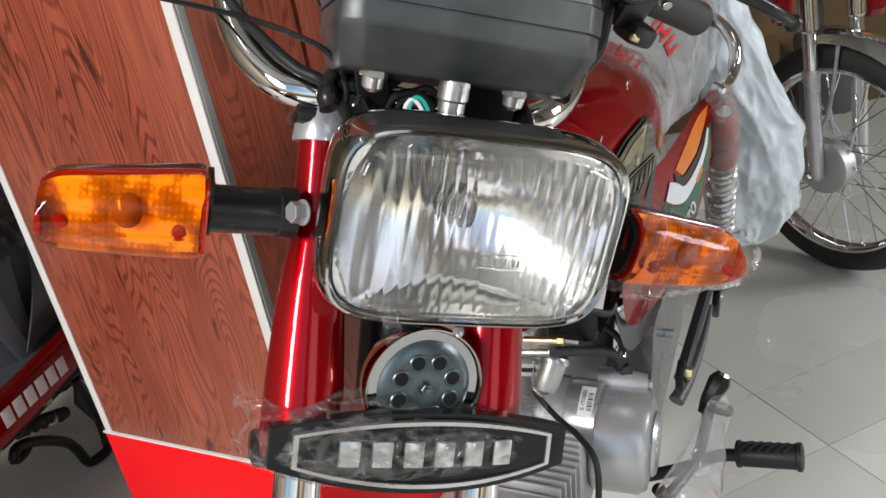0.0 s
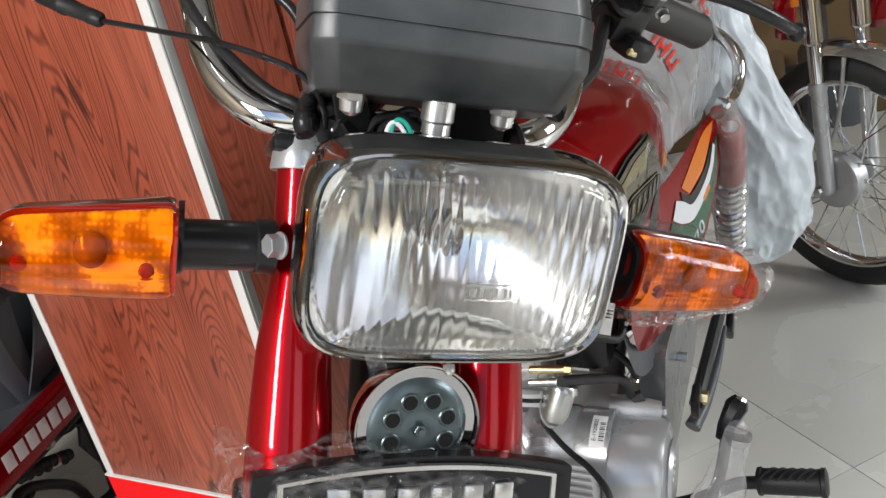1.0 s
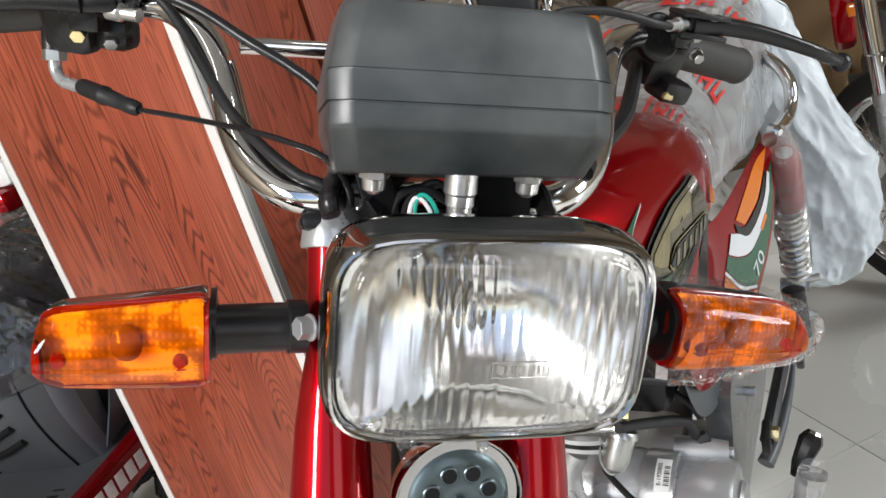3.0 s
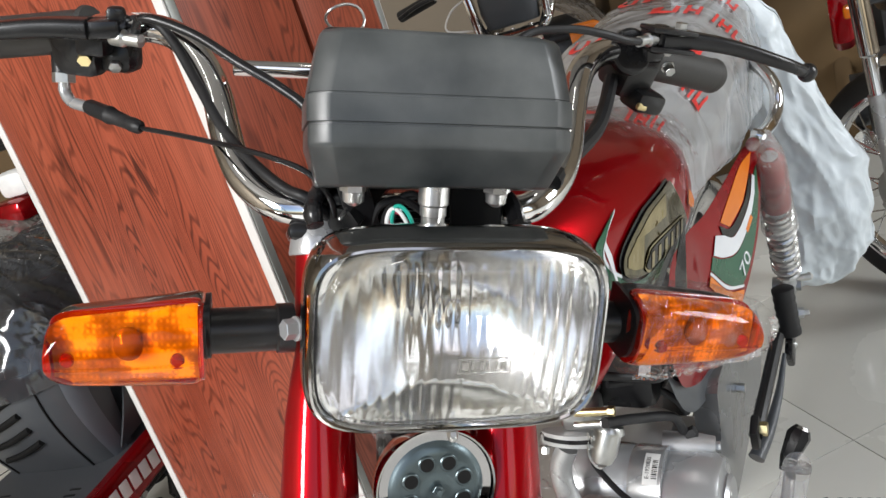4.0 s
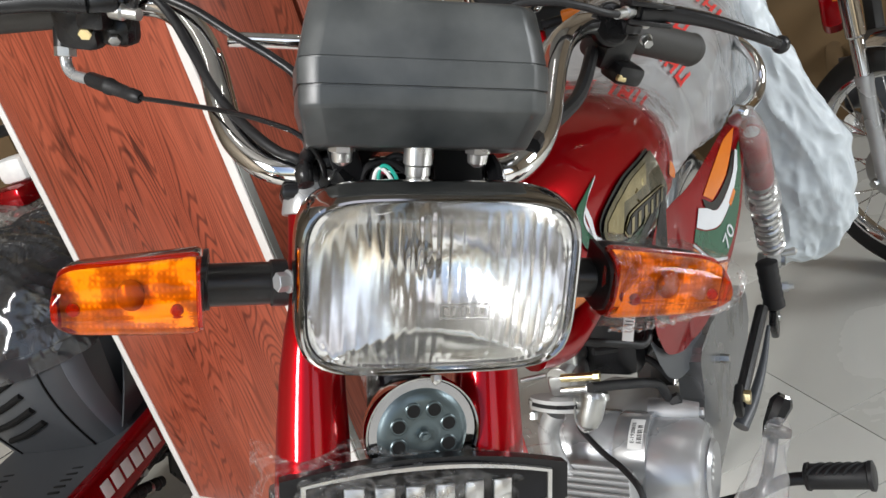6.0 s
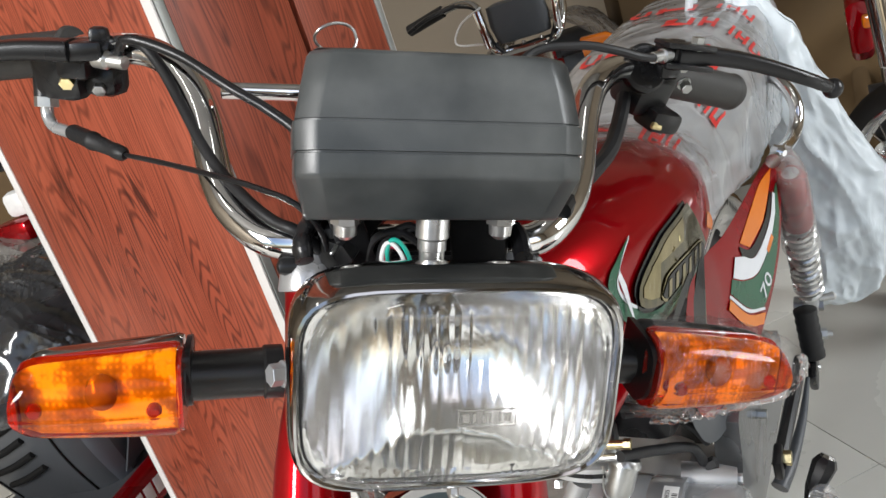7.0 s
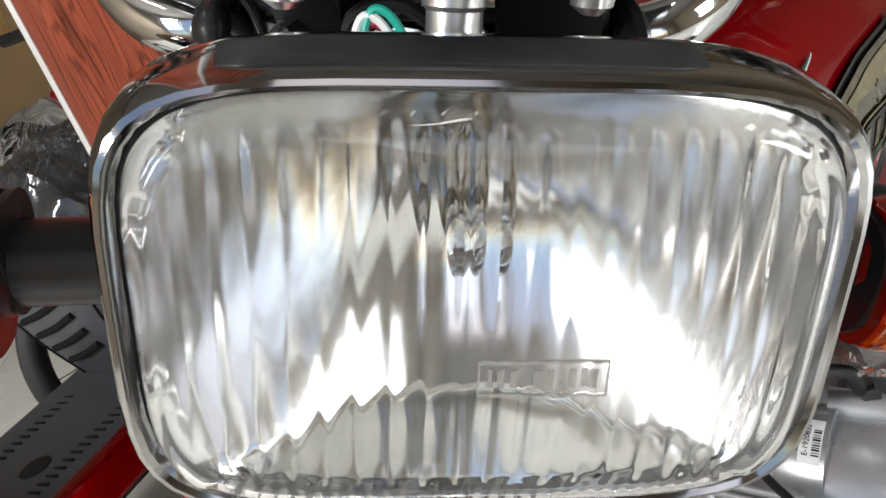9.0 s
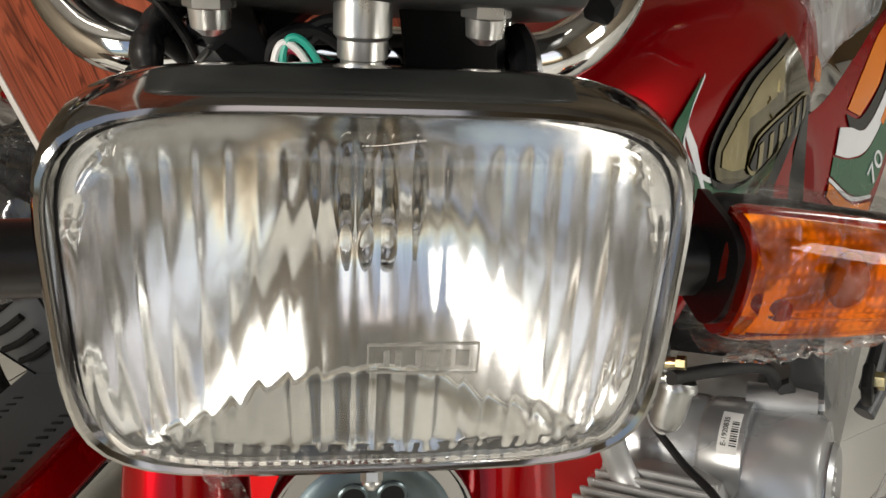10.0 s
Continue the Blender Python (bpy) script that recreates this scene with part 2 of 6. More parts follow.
def wood(name, dark, mid, light):
    """Reddish laminate: upright cathedral figure, fine pores and dark flecks."""
    mat = material(name, mid, 0.40, 0, 0.10, Specular_IOR_Level=0.35)
    shader(mat).inputs["Coat Roughness"].default_value = 0.25
    xyz = node(mat, "ShaderNodeSeparateXYZ")
    wire(mat, spot(mat), xyz.inputs[0])
    hill = node(mat, "ShaderNodeTexNoise", Scale=9.0, Detail=2.0, Roughness=0.45)
    wire(mat, spot(mat, (1, 1, 0.13)), hill.inputs["Vector"])

    def calc(op, a, b, c=0.0):
        n = node(mat, "ShaderNodeMath")
        n.operation = op
        for k, v in enumerate((a, b, c)):
            if isinstance(v, (int, float)):
                n.inputs[k].default_value = v
            else:
                wire(mat, v, n.inputs[k])
        return n.outputs[0]

    across = calc("ADD", xyz.outputs[0], xyz.outputs[1])
    phase = calc("MULTIPLY_ADD", across, 420.0, calc("MULTIPLY", hill.outputs["Fac"], 330.0))
    wave = calc("MULTIPLY_ADD", calc("SINE", phase, 0.0), 0.5, 0.5)
    fine = node(mat, "ShaderNodeTexNoise", Scale=220.0, Detail=3.0)
    wire(mat, spot(mat, (1, 1, 0.03)), fine.inputs["Vector"])
    broad = node(mat, "ShaderNodeTexNoise", Scale=8.0, Detail=3.0)
    wire(mat, spot(mat, (1, 1, 0.22)), broad.inputs["Vector"])
    flecks = node(mat, "ShaderNodeTexNoise", Scale=34.0, Detail=2.0, Distortion=0.9)
    wire(mat, spot(mat, (1, 1, 0.17)), flecks.inputs["Vector"])

    def blend(kind, fac, a, b):
        n = node(mat, "ShaderNodeMix")
        n.data_type, n.blend_type = "RGBA", kind
        for k, v in ((0, fac), (6, a), (7, b)):
            if isinstance(v, (int, float)):
                n.inputs[k].default_value = v
            elif isinstance(v, tuple):
                n.inputs[k].default_value = (*v, 1)
            else:
                wire(mat, v, n.inputs[k])
        return n.outputs[2]

    base = ramp(mat, broad.outputs["Fac"], (0.32, mid), (0.68, light))
    line = ramp(mat, wave, (0.0, (0.90,) * 3), (0.14, (0.60,) * 3), (0.46, (0.0,) * 3))
    where = ramp(mat, broad.outputs["Fac"], (0.30, (1, 1, 1)), (0.70, (0.30,) * 3))
    col = blend("MIX", calc("MULTIPLY", line, where), base, dark)
    col = blend("MULTIPLY", 0.7, col, ramp(mat, fine.outputs["Fac"], (0.36, (0.60, 0.56, 0.54)), (0.58, (1, 1, 1))))
    col = blend("MIX", ramp(mat, flecks.outputs["Fac"], (0.66, (0, 0, 0)), (0.73, (0.85,) * 3)), col, tuple(c * 0.5 for c in dark))
    wire(mat, col, shader(mat).inputs["Base Color"])
    dent = node(mat, "ShaderNodeTexVoronoi", Scale=7.0)
    wire(mat, spot(mat, (1, 1, 0.6)), dent.inputs["Vector"])
    relief = calc("ADD", fine.outputs["Fac"], ramp(mat, dent.outputs["Distance"], (0.0, (0, 0, 0)), (0.035, (8, 8, 8))))
    bumpy(mat, relief, 0.14, 0.0005)
    return mat


WOOD = wood("red_walnut_laminate", (0.075, 0.014, 0.007), (0.280, 0.056, 0.027), (0.355, 0.083, 0.042))


def tile_stuff():
    mat = varied("pale_grey_tile", (0.69, 0.69, 0.64), (0.77, 0.77, 0.72), 2.2, (0.16, 0.34), 0.03, 0, 0.25, fine=12)
    info = node(mat, "ShaderNodeObjectInfo")
    mix = node(mat, "ShaderNodeMix")
    mix.data_type, mix.blend_type = "RGBA", "MULTIPLY"
    mix.inputs[0].default_value = 1.0
    was = shader(mat).inputs["Base Color"].links[0].from_socket
    wire(mat, was, mix.inputs[6])
    wire(mat, ramp(mat, info.outputs["Random"], (0, (0.90, 0.90, 0.89)), (1, (1, 1, 1))), mix.inputs[7])
    wire(mat, mix.outputs[2], shader(mat).inputs["Base Color"])
    return mat


TILE = tile_stuff()
GROUT = varied("dark_grout", (0.10, 0.09, 0.075), (0.16, 0.145, 0.12), 8, (0.8, 0.9), 0.2)


# ---- builders ----
PLACE = {}


def thing(name, m, label, category, group="", kind=""):
    ob = new(name)
    ob.empty_display_size = 0.05
    ob.matrix_world = m
    PLACE[ob] = m
    return tagged(ob, label, category, group, kind)


def finish(name, bm, mat, smooth=True):
    bmesh.ops.recalc_face_normals(bm, faces=bm.faces)
    for f in bm.faces:
        f.smooth = smooth
    if smooth:
        for e in bm.edges:
            if len(e.link_faces) == 2 and e.calc_face_angle(0) > 0.6:
                e.smooth = False
    me = bpy.data.meshes.new(name)
    bm.to_mesh(me)
    bm.free()
    me.materials.append(mat)
    return me


def part(name, bm, mat, parent, label="", m=None, smooth=True):
    """One mesh under a thing or a part; m: the world pose of its own axes."""
    ob = new(name, finish(name, bm, mat, smooth))
    m = PLACE[parent] if m is None else m
    ob.parent = parent
    ob.matrix_basis = PLACE[parent].inverted() @ m
    PLACE[ob] = m
    return tagged(ob, label)


def solo(name, bm, mat, label, category, m=None, group="", kind="", smooth=True):
    ob = new(name, finish(name, bm, mat, smooth))
    m = Matrix() if m is None else m
    ob.matrix_world = m
    PLACE[ob] = m
    return tagged(ob, label, category, group, kind)


def join(*bms):
    out = bms[0]
    for b in bms[1:]:
        me = bpy.data.meshes.new("tmp")
        b.to_mesh(me)
        b.free()
        out.from_mesh(me)
        bpy.data.meshes.remove(me)
    return out


def box(sx, sy, sz, at=(0, 0, 0), bev=0.0015, rot=(0, 0, 0), seg=2):
    bm = bmesh.new()
    bmesh.ops.create_cube(bm, size=1)
    bmesh.ops.scale(bm, vec=(sx, sy, sz), verts=bm.verts)
    if bev:
        bmesh.ops.bevel(bm, geom=bm.edges[:], offset=min(bev, 0.45 * min(sx, sy, sz)), segments=seg, profile=0.5, affect="EDGES")
    bmesh.ops.transform(bm, matrix=pose(*at, *rot), verts=bm.verts)
    return bm


def loft(rings, cap=True, close=True):
    bm = bmesh.new()
    rows = [[bm.verts.new(p) for p in ring] for ring in rings]
    n = len(rows[0])
    for a, b in zip(rows, rows[1:]):
        for i in range(n if close else n - 1):
            j = (i + 1) % n
            bm.faces.new((a[i], a[j], b[j], b[i]))
    if cap:
        bm.faces.new(rows[0])
        bm.faces.new(rows[-1][::-1])
    return bm


def circle(r, n=20, turn=0.0):
    return [(r * math.cos(turn + 2 * math.pi * i / n), r * math.sin(turn + 2 * math.pi * i / n)) for i in range(n)]


def rounded(w, h, r, seg=6):
    """A rounded rectangle round the origin, w x h."""
    r = min(r, 0.499 * w, 0.499 * h)
    out = []
    for cx, cy, a0 in ((1, 1, 0), (-1, 1, 90), (-1, -1, 180), (1, -1, 270)):
        for i in range(seg + 1):
            a = radians(a0 + 90 * i / seg)
            out.append((cx * (w / 2 - r) + r * math.cos(a), cy * (h / 2 - r) + r * math.sin(a)))
    return out


def along(p0, p1):
    """A frame at p0 whose z points to p1."""
    p0, p1 = Vector(p0), Vector(p1)
    return Matrix.Translation(p0) @ (p1 - p0).to_track_quat("Z", "Y").to_matrix().to_4x4(), (p1 - p0).length


def lathe(p0, p1, profile, n=28):
    """A turned body from p0 to p1; profile: (share of the length, radius)."""
    m, length = along(p0, p1)
    return loft([[m @ Vector((x, y, s * length)) for x, y in circle(max(r, 0.0004), n)] for s, r in profile])


def cyl(p0, p1, r, r1=None, n=24, bev=0.001):
    r1 = r if r1 is None else r1
    length = (Vector(p1) - Vector(p0)).length
    e = min(bev / length, 0.3)
    return lathe(p0, p1, ((0, r - bev), (e, r), (1 - e, r1), (1, r1 - bev)), n)


def spline(points, per=8):
    """A smooth line through the points."""
    ps = [Vector(p) for p in points]
    ps = [2 * ps[0] - ps[1]] + ps + [2 * ps[-1] - ps[-2]]
    out = []
    for a, b, c, d in zip(ps, ps[1:], ps[2:], ps[3:]):
        for i in range(per):
            t = i / per
            out.append(0.5 * (2 * b + (c - a) * t + (2 * a - 5 * b + 4 * c - d) * t * t + (3 * b - a - 3 * c + d) * t ** 3))
    return out + [ps[-2]]


def tube(points, r, n=12, per=8, r_end=None):
    line = spline(points, per) if len(points) > 2 else [Vector(p) for p in points]
    r_end = r if r_end is None else r_end
    rings, up = [], None
    for i, p in enumerate(line):
        d = (line[min(i + 1, len(line) - 1)] - line[max(i - 1, 0)]).normalized()
        if up is None:
            up = d.orthogonal().normalized()
        up = (up - d * up.dot(d)).normalized()
        side = d.cross(up)
        k = r + (r_end - r) * i / (len(line) - 1)
        rings.append([p + side * x * k + up * y * k for x, y in circle(1, n)])
    return loft(rings)


def hexnut(p0, p1, r, washer=0.0):
    bm = cyl(p0, p1, r, n=6, bev=0.0004)
    if washer:
        d = (Vector(p1) - Vector(p0)).normalized()
        bm = join(bm, cyl(Vector(p0) - d * 0.0015, Vector(p0), washer, n=20, bev=0.0002))
    return bm


def skin(f, nu, nv, thick=0.0):
    """A sheet through f(u, v), u and v from 0 to 1; with a back when thick."""
    bm = bmesh.new()
    g = [[bm.verts.new(f(i / nu, j / nv)) for j in range(nv + 1)] for i in range(nu + 1)]
    for i in range(nu):
        for j in range(nv):
            bm.faces.new((g[i][j], g[i + 1][j], g[i + 1][j + 1], g[i][j + 1]))
    if thick:
        bm.normal_update()
        bmesh.ops.solidify(bm, geom=bm.faces[:], thickness=thick)
    return bm


def slab(outline, thick, m):
    """A flat plate from a 2D outline, with thickness, at the pose m."""
    bm = bmesh.new()
    f = bm.faces.new([bm.verts.new((x, y, 0)) for x, y in outline])
    top = bmesh.ops.extrude_face_region(bm, geom=[f])["geom"]
    bmesh.ops.translate(bm, vec=(0, 0, thick), verts=[v for v in top if isinstance(v, bmesh.types.BMVert)])
    bmesh.ops.transform(bm, matrix=m, verts=bm.verts)
    return bm


def lettering(words, size, m, mat, parent, name="lettering", depth=0.0004, fat=0.0):
    """Raised letters in the built-in font, as a mesh."""
    cu = bpy.data.curves.new("letters", "FONT")
    cu.body, cu.size, cu.extrude, cu.offset, cu.align_x, cu.align_y = words, size, depth, fat, "CENTER", "CENTER"
    ob = bpy.data.objects.new("letters", cu)
    me = bpy.data.meshes.new_from_object(ob)
    bpy.data.objects.remove(ob)
    bm = bmesh.new()
    bm.from_mesh(me)
    bpy.data.meshes.remove(me)
    return part(name, bm, mat, parent, "", m, False)

# ---- the room ----
def room():
    w = 0.15
    solo("wall_back", box(7.6, w, 4.5, (0.3, 4.3, 2.2), 0.004), PLASTER, "plain cream plaster wall behind the motorcycles", "wall", kind="structure")
    solo("wall_left", box(w, 7.2, 4.5, (-3.5, 0.8, 2.2), 0.004), PLASTER, "plain cream plaster wall beside the showroom", "wall", kind="structure")
    right = join(box(w, 2.45, 4.5, (4.1, -1.575, 2.2), 0.004), box(w, 3.55, 4.5, (4.1, 2.625, 2.2), 0.004), box(w, 1.2, 0.85, (4.1, 0.25, 0.375), 0.004), box(w, 1.2, 1.9, (4.1, 0.25, 3.5), 0.004))
    solo("wall_right", right, PLASTER, "plain cream plaster wall with a tall window opening", "wall", kind="structure")
    front = join(box(7.6, w, 0.4, (0.3, -2.75, 4.25), 0.004), box(7.6, w, 0.12, (0.3, -2.75, 0.0), 0.004),
                 box(0.5, w, 4.1, (0.75, -2.75, 2.05), 0.004), box(1.2, w, 4.1, (3.45, -2.75, 2.05), 0.004))
    solo("wall_front", front, PLASTER, "cream shopfront wall with wide window openings", "wall", kind="structure")
    for x in (-3.38, -1.72, 0.45, 1.05, 2.80):
        solo("trim", box(0.07, 0.1, 4.0, (x, -2.75, 2.05), 0.004), TRIM_GREY, "grey metal post between the shopfront panes", "post", kind="structure", group="shopfront posts")
    solo("ceiling", box(7.8, 7.3, 0.1, (0.3, 0.8, 4.45), 0), CEIL, "plain white showroom ceiling", "ceiling", kind="structure")

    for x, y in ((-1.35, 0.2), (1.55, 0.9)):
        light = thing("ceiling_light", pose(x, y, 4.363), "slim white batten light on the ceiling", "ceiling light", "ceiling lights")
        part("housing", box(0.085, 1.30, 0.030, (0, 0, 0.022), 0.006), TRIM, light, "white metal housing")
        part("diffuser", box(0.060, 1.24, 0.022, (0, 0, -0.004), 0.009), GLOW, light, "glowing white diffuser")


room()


# ---- the pillar ----
EDGE_L, EDGE_R = Vector((-0.688, 1.182, 0)), Vector((-0.286, 0.978, 0))
ACROSS = (EDGE_R - EDGE_L).normalized()
INTO = Vector((-ACROSS.y, ACROSS.x, 0))
PILLAR = Matrix.Translation(EDGE_L) @ Matrix((ACROSS, INTO, (0, 0, 1))).transposed().to_4x4()
WIDE, DEEP, PLINTH, TALL = (EDGE_R - EDGE_L).length, 0.42, 0.315, 4.4


def pillar():
    t = thing("pillar", PILLAR, "square pillar clad in reddish walnut laminate with white edge trim", "pillar", kind="structure")
    h = TALL - PLINTH
    part("core", box(WIDE - 0.05, DEEP - 0.05, TALL, (WIDE / 2, DEEP / 2, TALL / 2), 0), TRIM_GREY, t)
    part("panel", box(WIDE - 0.030, 0.012, h, (WIDE / 2, 0.006, PLINTH + h / 2), 0.0008), WOOD, t, "red walnut laminate panel with dark grain")
    split = 0.215
    part("panel", box(split - 0.012, 0.012, h, (WIDE - 0.006, 0.011 + split / 2, PLINTH + h / 2), 0.0008, (0, 0, 90)), WOOD, t, "shaded red walnut laminate panel")
    part("panel", box(DEEP - split - 0.022, 0.012, h, (WIDE - 0.006, 0.014 + (DEEP + split) / 2 - 0.010, PLINTH + h / 2), 0.0008, (0, 0, 90)), WOOD, t, "shaded red walnut laminate panel")
    part("panel", box(DEEP - 0.03, 0.012, h, (0.006, DEEP / 2, PLINTH + h / 2), 0.0008, (0, 0, 90)), WOOD, t)
    part("panel", box(WIDE - 0.03, 0.012, h, (WIDE / 2, DEEP - 0.006, PLINTH + h / 2), 0.0008), WOOD, t)
    for x, y in ((0, 0), (WIDE, 0), (0, DEEP), (WIDE, DEEP)):
        sx, sy = (1 if x == 0 else -1), (1 if y == 0 else -1)
        a = box(0.016, 0.003, h, (x + sx * 0.008, y - sy * 0.0005, PLINTH + h / 2), 0.0006)
        part("edge_trim", a, TRIM, t, "white metal edge strip")
        # side face of the same strip, its shade put into the grey
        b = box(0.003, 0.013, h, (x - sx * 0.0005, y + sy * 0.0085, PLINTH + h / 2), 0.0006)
        part("edge_trim", b, TRIM_GREY, t, "return of the edge strip, greyed as its shaded side")
    part("plinth", box(WIDE + 0.006, DEEP + 0.006, PLINTH, (WIDE / 2, DEEP / 2, PLINTH / 2), 0.0015), RED_PLAIN, t, "bright red plinth board")
    part("ledge", box(WIDE + 0.010, DEEP + 0.010, 0.004, (WIDE / 2, DEEP / 2, PLINTH + 0.002), 0.001), TRIM, t, "thin pale ledge on the plinth")


pillar()

# ---- the red motorcycle: B stands with the frame, F turns with the fork ----
B = pose(-0.003, 0.45, 0.891) @ pose(0, 0, 0, 0, 0, -22) @ pose(0, 0, 0, 0, 5, 0) @ pose(-0.05, 0, -0.885)
F = pose(-0.003, 0.45, 0.891) @ pose(0, 0, 0, 0, 0, -22) @ pose(0, 0, 0, 0, 5, 0) @ pose(0, 0, 0, -27) @ pose(0, 0, 0, 0, 0, 40) @ pose(0, 0, 0, 27)

BIKE = thing("motorcycle", B, "new red commuter motorcycle partly wrapped in clear plastic film", "motorcycle")


SQ = 5.0
WIDER, LOWER = 1.0386, 0.969


def ring(w, h, y, zc, n=56):
    """A softly bowed rounded rectangle standing at y."""
    out = []
    for i in range(n):
        a = 2 * math.pi * (i + 0.5) / n
        # denser steps at the corners
        a += 0.10 * math.sin(4 * a)
        c, q = math.cos(a), math.sin(a)
        k = (abs(c) ** SQ + abs(q) ** SQ) ** (-1 / SQ)
        out.append((w * WIDER / 2 * c * k, y, zc + h * LOWER / 2 * q * k))
    return out


def squircle(x, z):
    """A point of the square -1..1 drawn into the same outline."""
    top = max(abs(x), abs(z))
    if top < 1e-6:
        return x, z
    k = top / (abs(x) ** SQ + abs(z) ** SQ) ** (1 / SQ)
    k = 1 + (k - 1) * top
    return x * k, z * k


HZ = 0.029
LAMP = F @ pose(0.0062, -0.0044, -0.0019, -6.7, 0, 0)


def headlight():
    back = ((0.070, 0.046, 0.036), (0.100, 0.066, 0.032), (0.120, 0.085, 0.026), (0.129, 0.093, 0.019), (0.136, 0.098, 0.012))
    shell = loft([ring(w, h, y, HZ + 0.0015) for w, h, y in back], cap=False)
    shell.faces.new([v for v in shell.verts][:56][::-1])
    head = part("headlight", shell, BLACK, BIKE, "rectangular chrome headlight with fluted clear lens", LAMP)
    lip = ((0.1280, 0.0920, 0.0220, 15), (0.1400, 0.1005, 0.0140, 17), (0.1500, 0.1080, 0.0040, 20), (0.1578, 0.1142, -0.0070, 23), (0.1632, 0.1187, -0.0165, 26), (0.1662, 0.1212, -0.0250, 28), (0.1676, 0.1217, -0.0310, 29), (0.1672, 0.1205, -0.0370, 29),
           (0.1664, 0.1192, -0.0430, 29), (0.1652, 0.1178, -0.0475, 29), (0.1634, 0.1160, -0.0512, 29), (0.1608, 0.1136, -0.0536, 29), (0.1582, 0.1112, -0.0542, 29), (0.1558, 0.1090, -0.0532, 29), (0.1545, 0.1078, -0.0505, 29), (0.1540, 0.1074, -0.0440, 29))
    rim = loft([ring(w, h, y, HZ + 0.0001 * up) for w, h, y, up in lip], cap=False)
    part("gasket", loft([ring(0.1542, 0.1078, -0.0480, HZ + 0.0029), ring(0.1520, 0.1056, -0.0480, HZ + 0.0029), ring(0.1520, 0.1056, -0.0455, HZ + 0.0029)], cap=False), RUBBER, head, "dark lens gasket")
    part("rim", rim, DIMMED_CHROME, head, "deep polished chrome rim")

    # the glass: a shallow dome with upright flutes and a scalloped lower band
    W, V, LZ = 0.0762 * WIDER, 0.0530 * LOWER, HZ + 0.0029

    def face(u, v, back):
        x, z = (2 * u - 1), (2 * v - 1)
        sx, sz = squircle(x, z)
        px, pz = W * sx, V * sz
        ex = min(1.0, (1 - abs(x)) * W / 0.007)
        ez = min(1.0, (1 - abs(z)) * V / 0.007)
        edge = math.sin(min(ex, ez) * math.pi / 2) ** 0.8
        y = -0.0500 - 0.0100 * edge - 0.0060 * (1 - x * x) * (1 - z * z)
        if back:
            y += 0.0030
            inner = max(0.0, min(1.0, ((1 - max(abs(x), abs(z) * 0.96)) - 0.10) * 12))
            k = (px / 0.0074) % 1.0 - 0.5
            flute = 1 - 4 * k * k
            if z < -0.78:
                flute = 0.8 * abs(math.sin(px / 0.0040 * math.pi)) * abs(math.sin(pz / 0.005 * math.pi))
            y += (0.00062 + 0.00030 * min(1.0, (abs(x) ** 3 + max(0.0, z) ** 2))) * (1 - flute) * inner
            y += 0.0008 * noise.noise((px * 70, pz * 50, 3.0)) * inner
        return Vector((px, y, LZ + pz))

    bm = bmesh.new()
    nu, nv = 200, 56
    grid = {}
    for s in (0, 1):
        for i in range(nu + 1):
            for j in range(nv + 1):
                grid[s, i, j] = bm.verts.new(face(i / nu, j / nv, s))
    for s in (0, 1):
        for i in range(nu):
            for j in range(nv):
                bm.faces.new((grid[s, i, j], grid[s, i + 1, j], grid[s, i + 1, j + 1], grid[s, i, j + 1]))
    border = [(i, 0) for i in range(nu)] + [(nu, j) for j in range(nv)] + [(i, nv) for i in range(nu, 0, -1)] + [(0, j) for j in range(nv, 0, -1)]
    for (a, b), (c, d) in zip(border, border[1:] + border[:1]):
        bm.faces.new((grid[0, a, b], grid[0, c, d], grid[1, c, d], grid[1, a, b]))
    lens = part("lens", bm, GLASS, head, "fluted clear glass lens with bright reflections")
    lens.visible_shadow = False

    FOCUS = 0.024

    def bowl(u, v):
        x, z = squircle(2 * u - 1, 2 * v - 1)
        px, pz = 0.0764 * WIDER * x, 0.0532 * LOWER * z
        y = max(-0.0465, 0.018 - (px * px + pz * pz) / (4 * FOCUS))
        edge = max(abs(2 * u - 1), abs(2 * v - 1))
        if edge > 0.95:
            k = min(1.0, (edge - 0.95) / 0.045)
            y += (-0.0470 - y) * k * k * (3 - 2 * k)
        return Vector((px, y, LZ + pz))

    refl = skin(bowl, 96, 96)
    part("reflector", refl, REFLECTOR, head, "silver parabolic reflector")
    socket = lathe((0, 0.020, LZ), (0, 0.002, LZ), ((0, 0.0125), (0.35, 0.0125), (0.45, 0.0095), (0.9, 0.0090), (1, 0.0075)), 28)
    part("bulb_socket", socket, DARK_CHROME, head, "dark metal bulb socket")
    bulb = lathe((0, 0.003, LZ), (0, -0.024, LZ), ((0, 0.0060), (0.12, 0.0085), (0.6, 0.0090), (0.85, 0.0068), (0.96, 0.0032), (1, 0.0008)), 28)
    part("bulb", bulb, GLASS, head, "clear glass bulb").visible_shadow = False
    # moulded mark on the glass: a plain frame with bars
    for x, z, w, h in [(0.013, -0.0085, 0.030, 0.0007), (0.013, -0.0175, 0.030, 0.0007), (-0.002, -0.013, 0.0007, 0.0097), (0.028, -0.013, 0.0007, 0.0097)] + [(0.0025 + 0.0042 * i, -0.013, 0.0022, 0.0048) for i in range(6)]:
        part("glass_mark", box(w, 0.0006, h, (x, -0.0560, LZ + z), 0), DARK_CHROME, lens, "faint moulded bar on the glass")
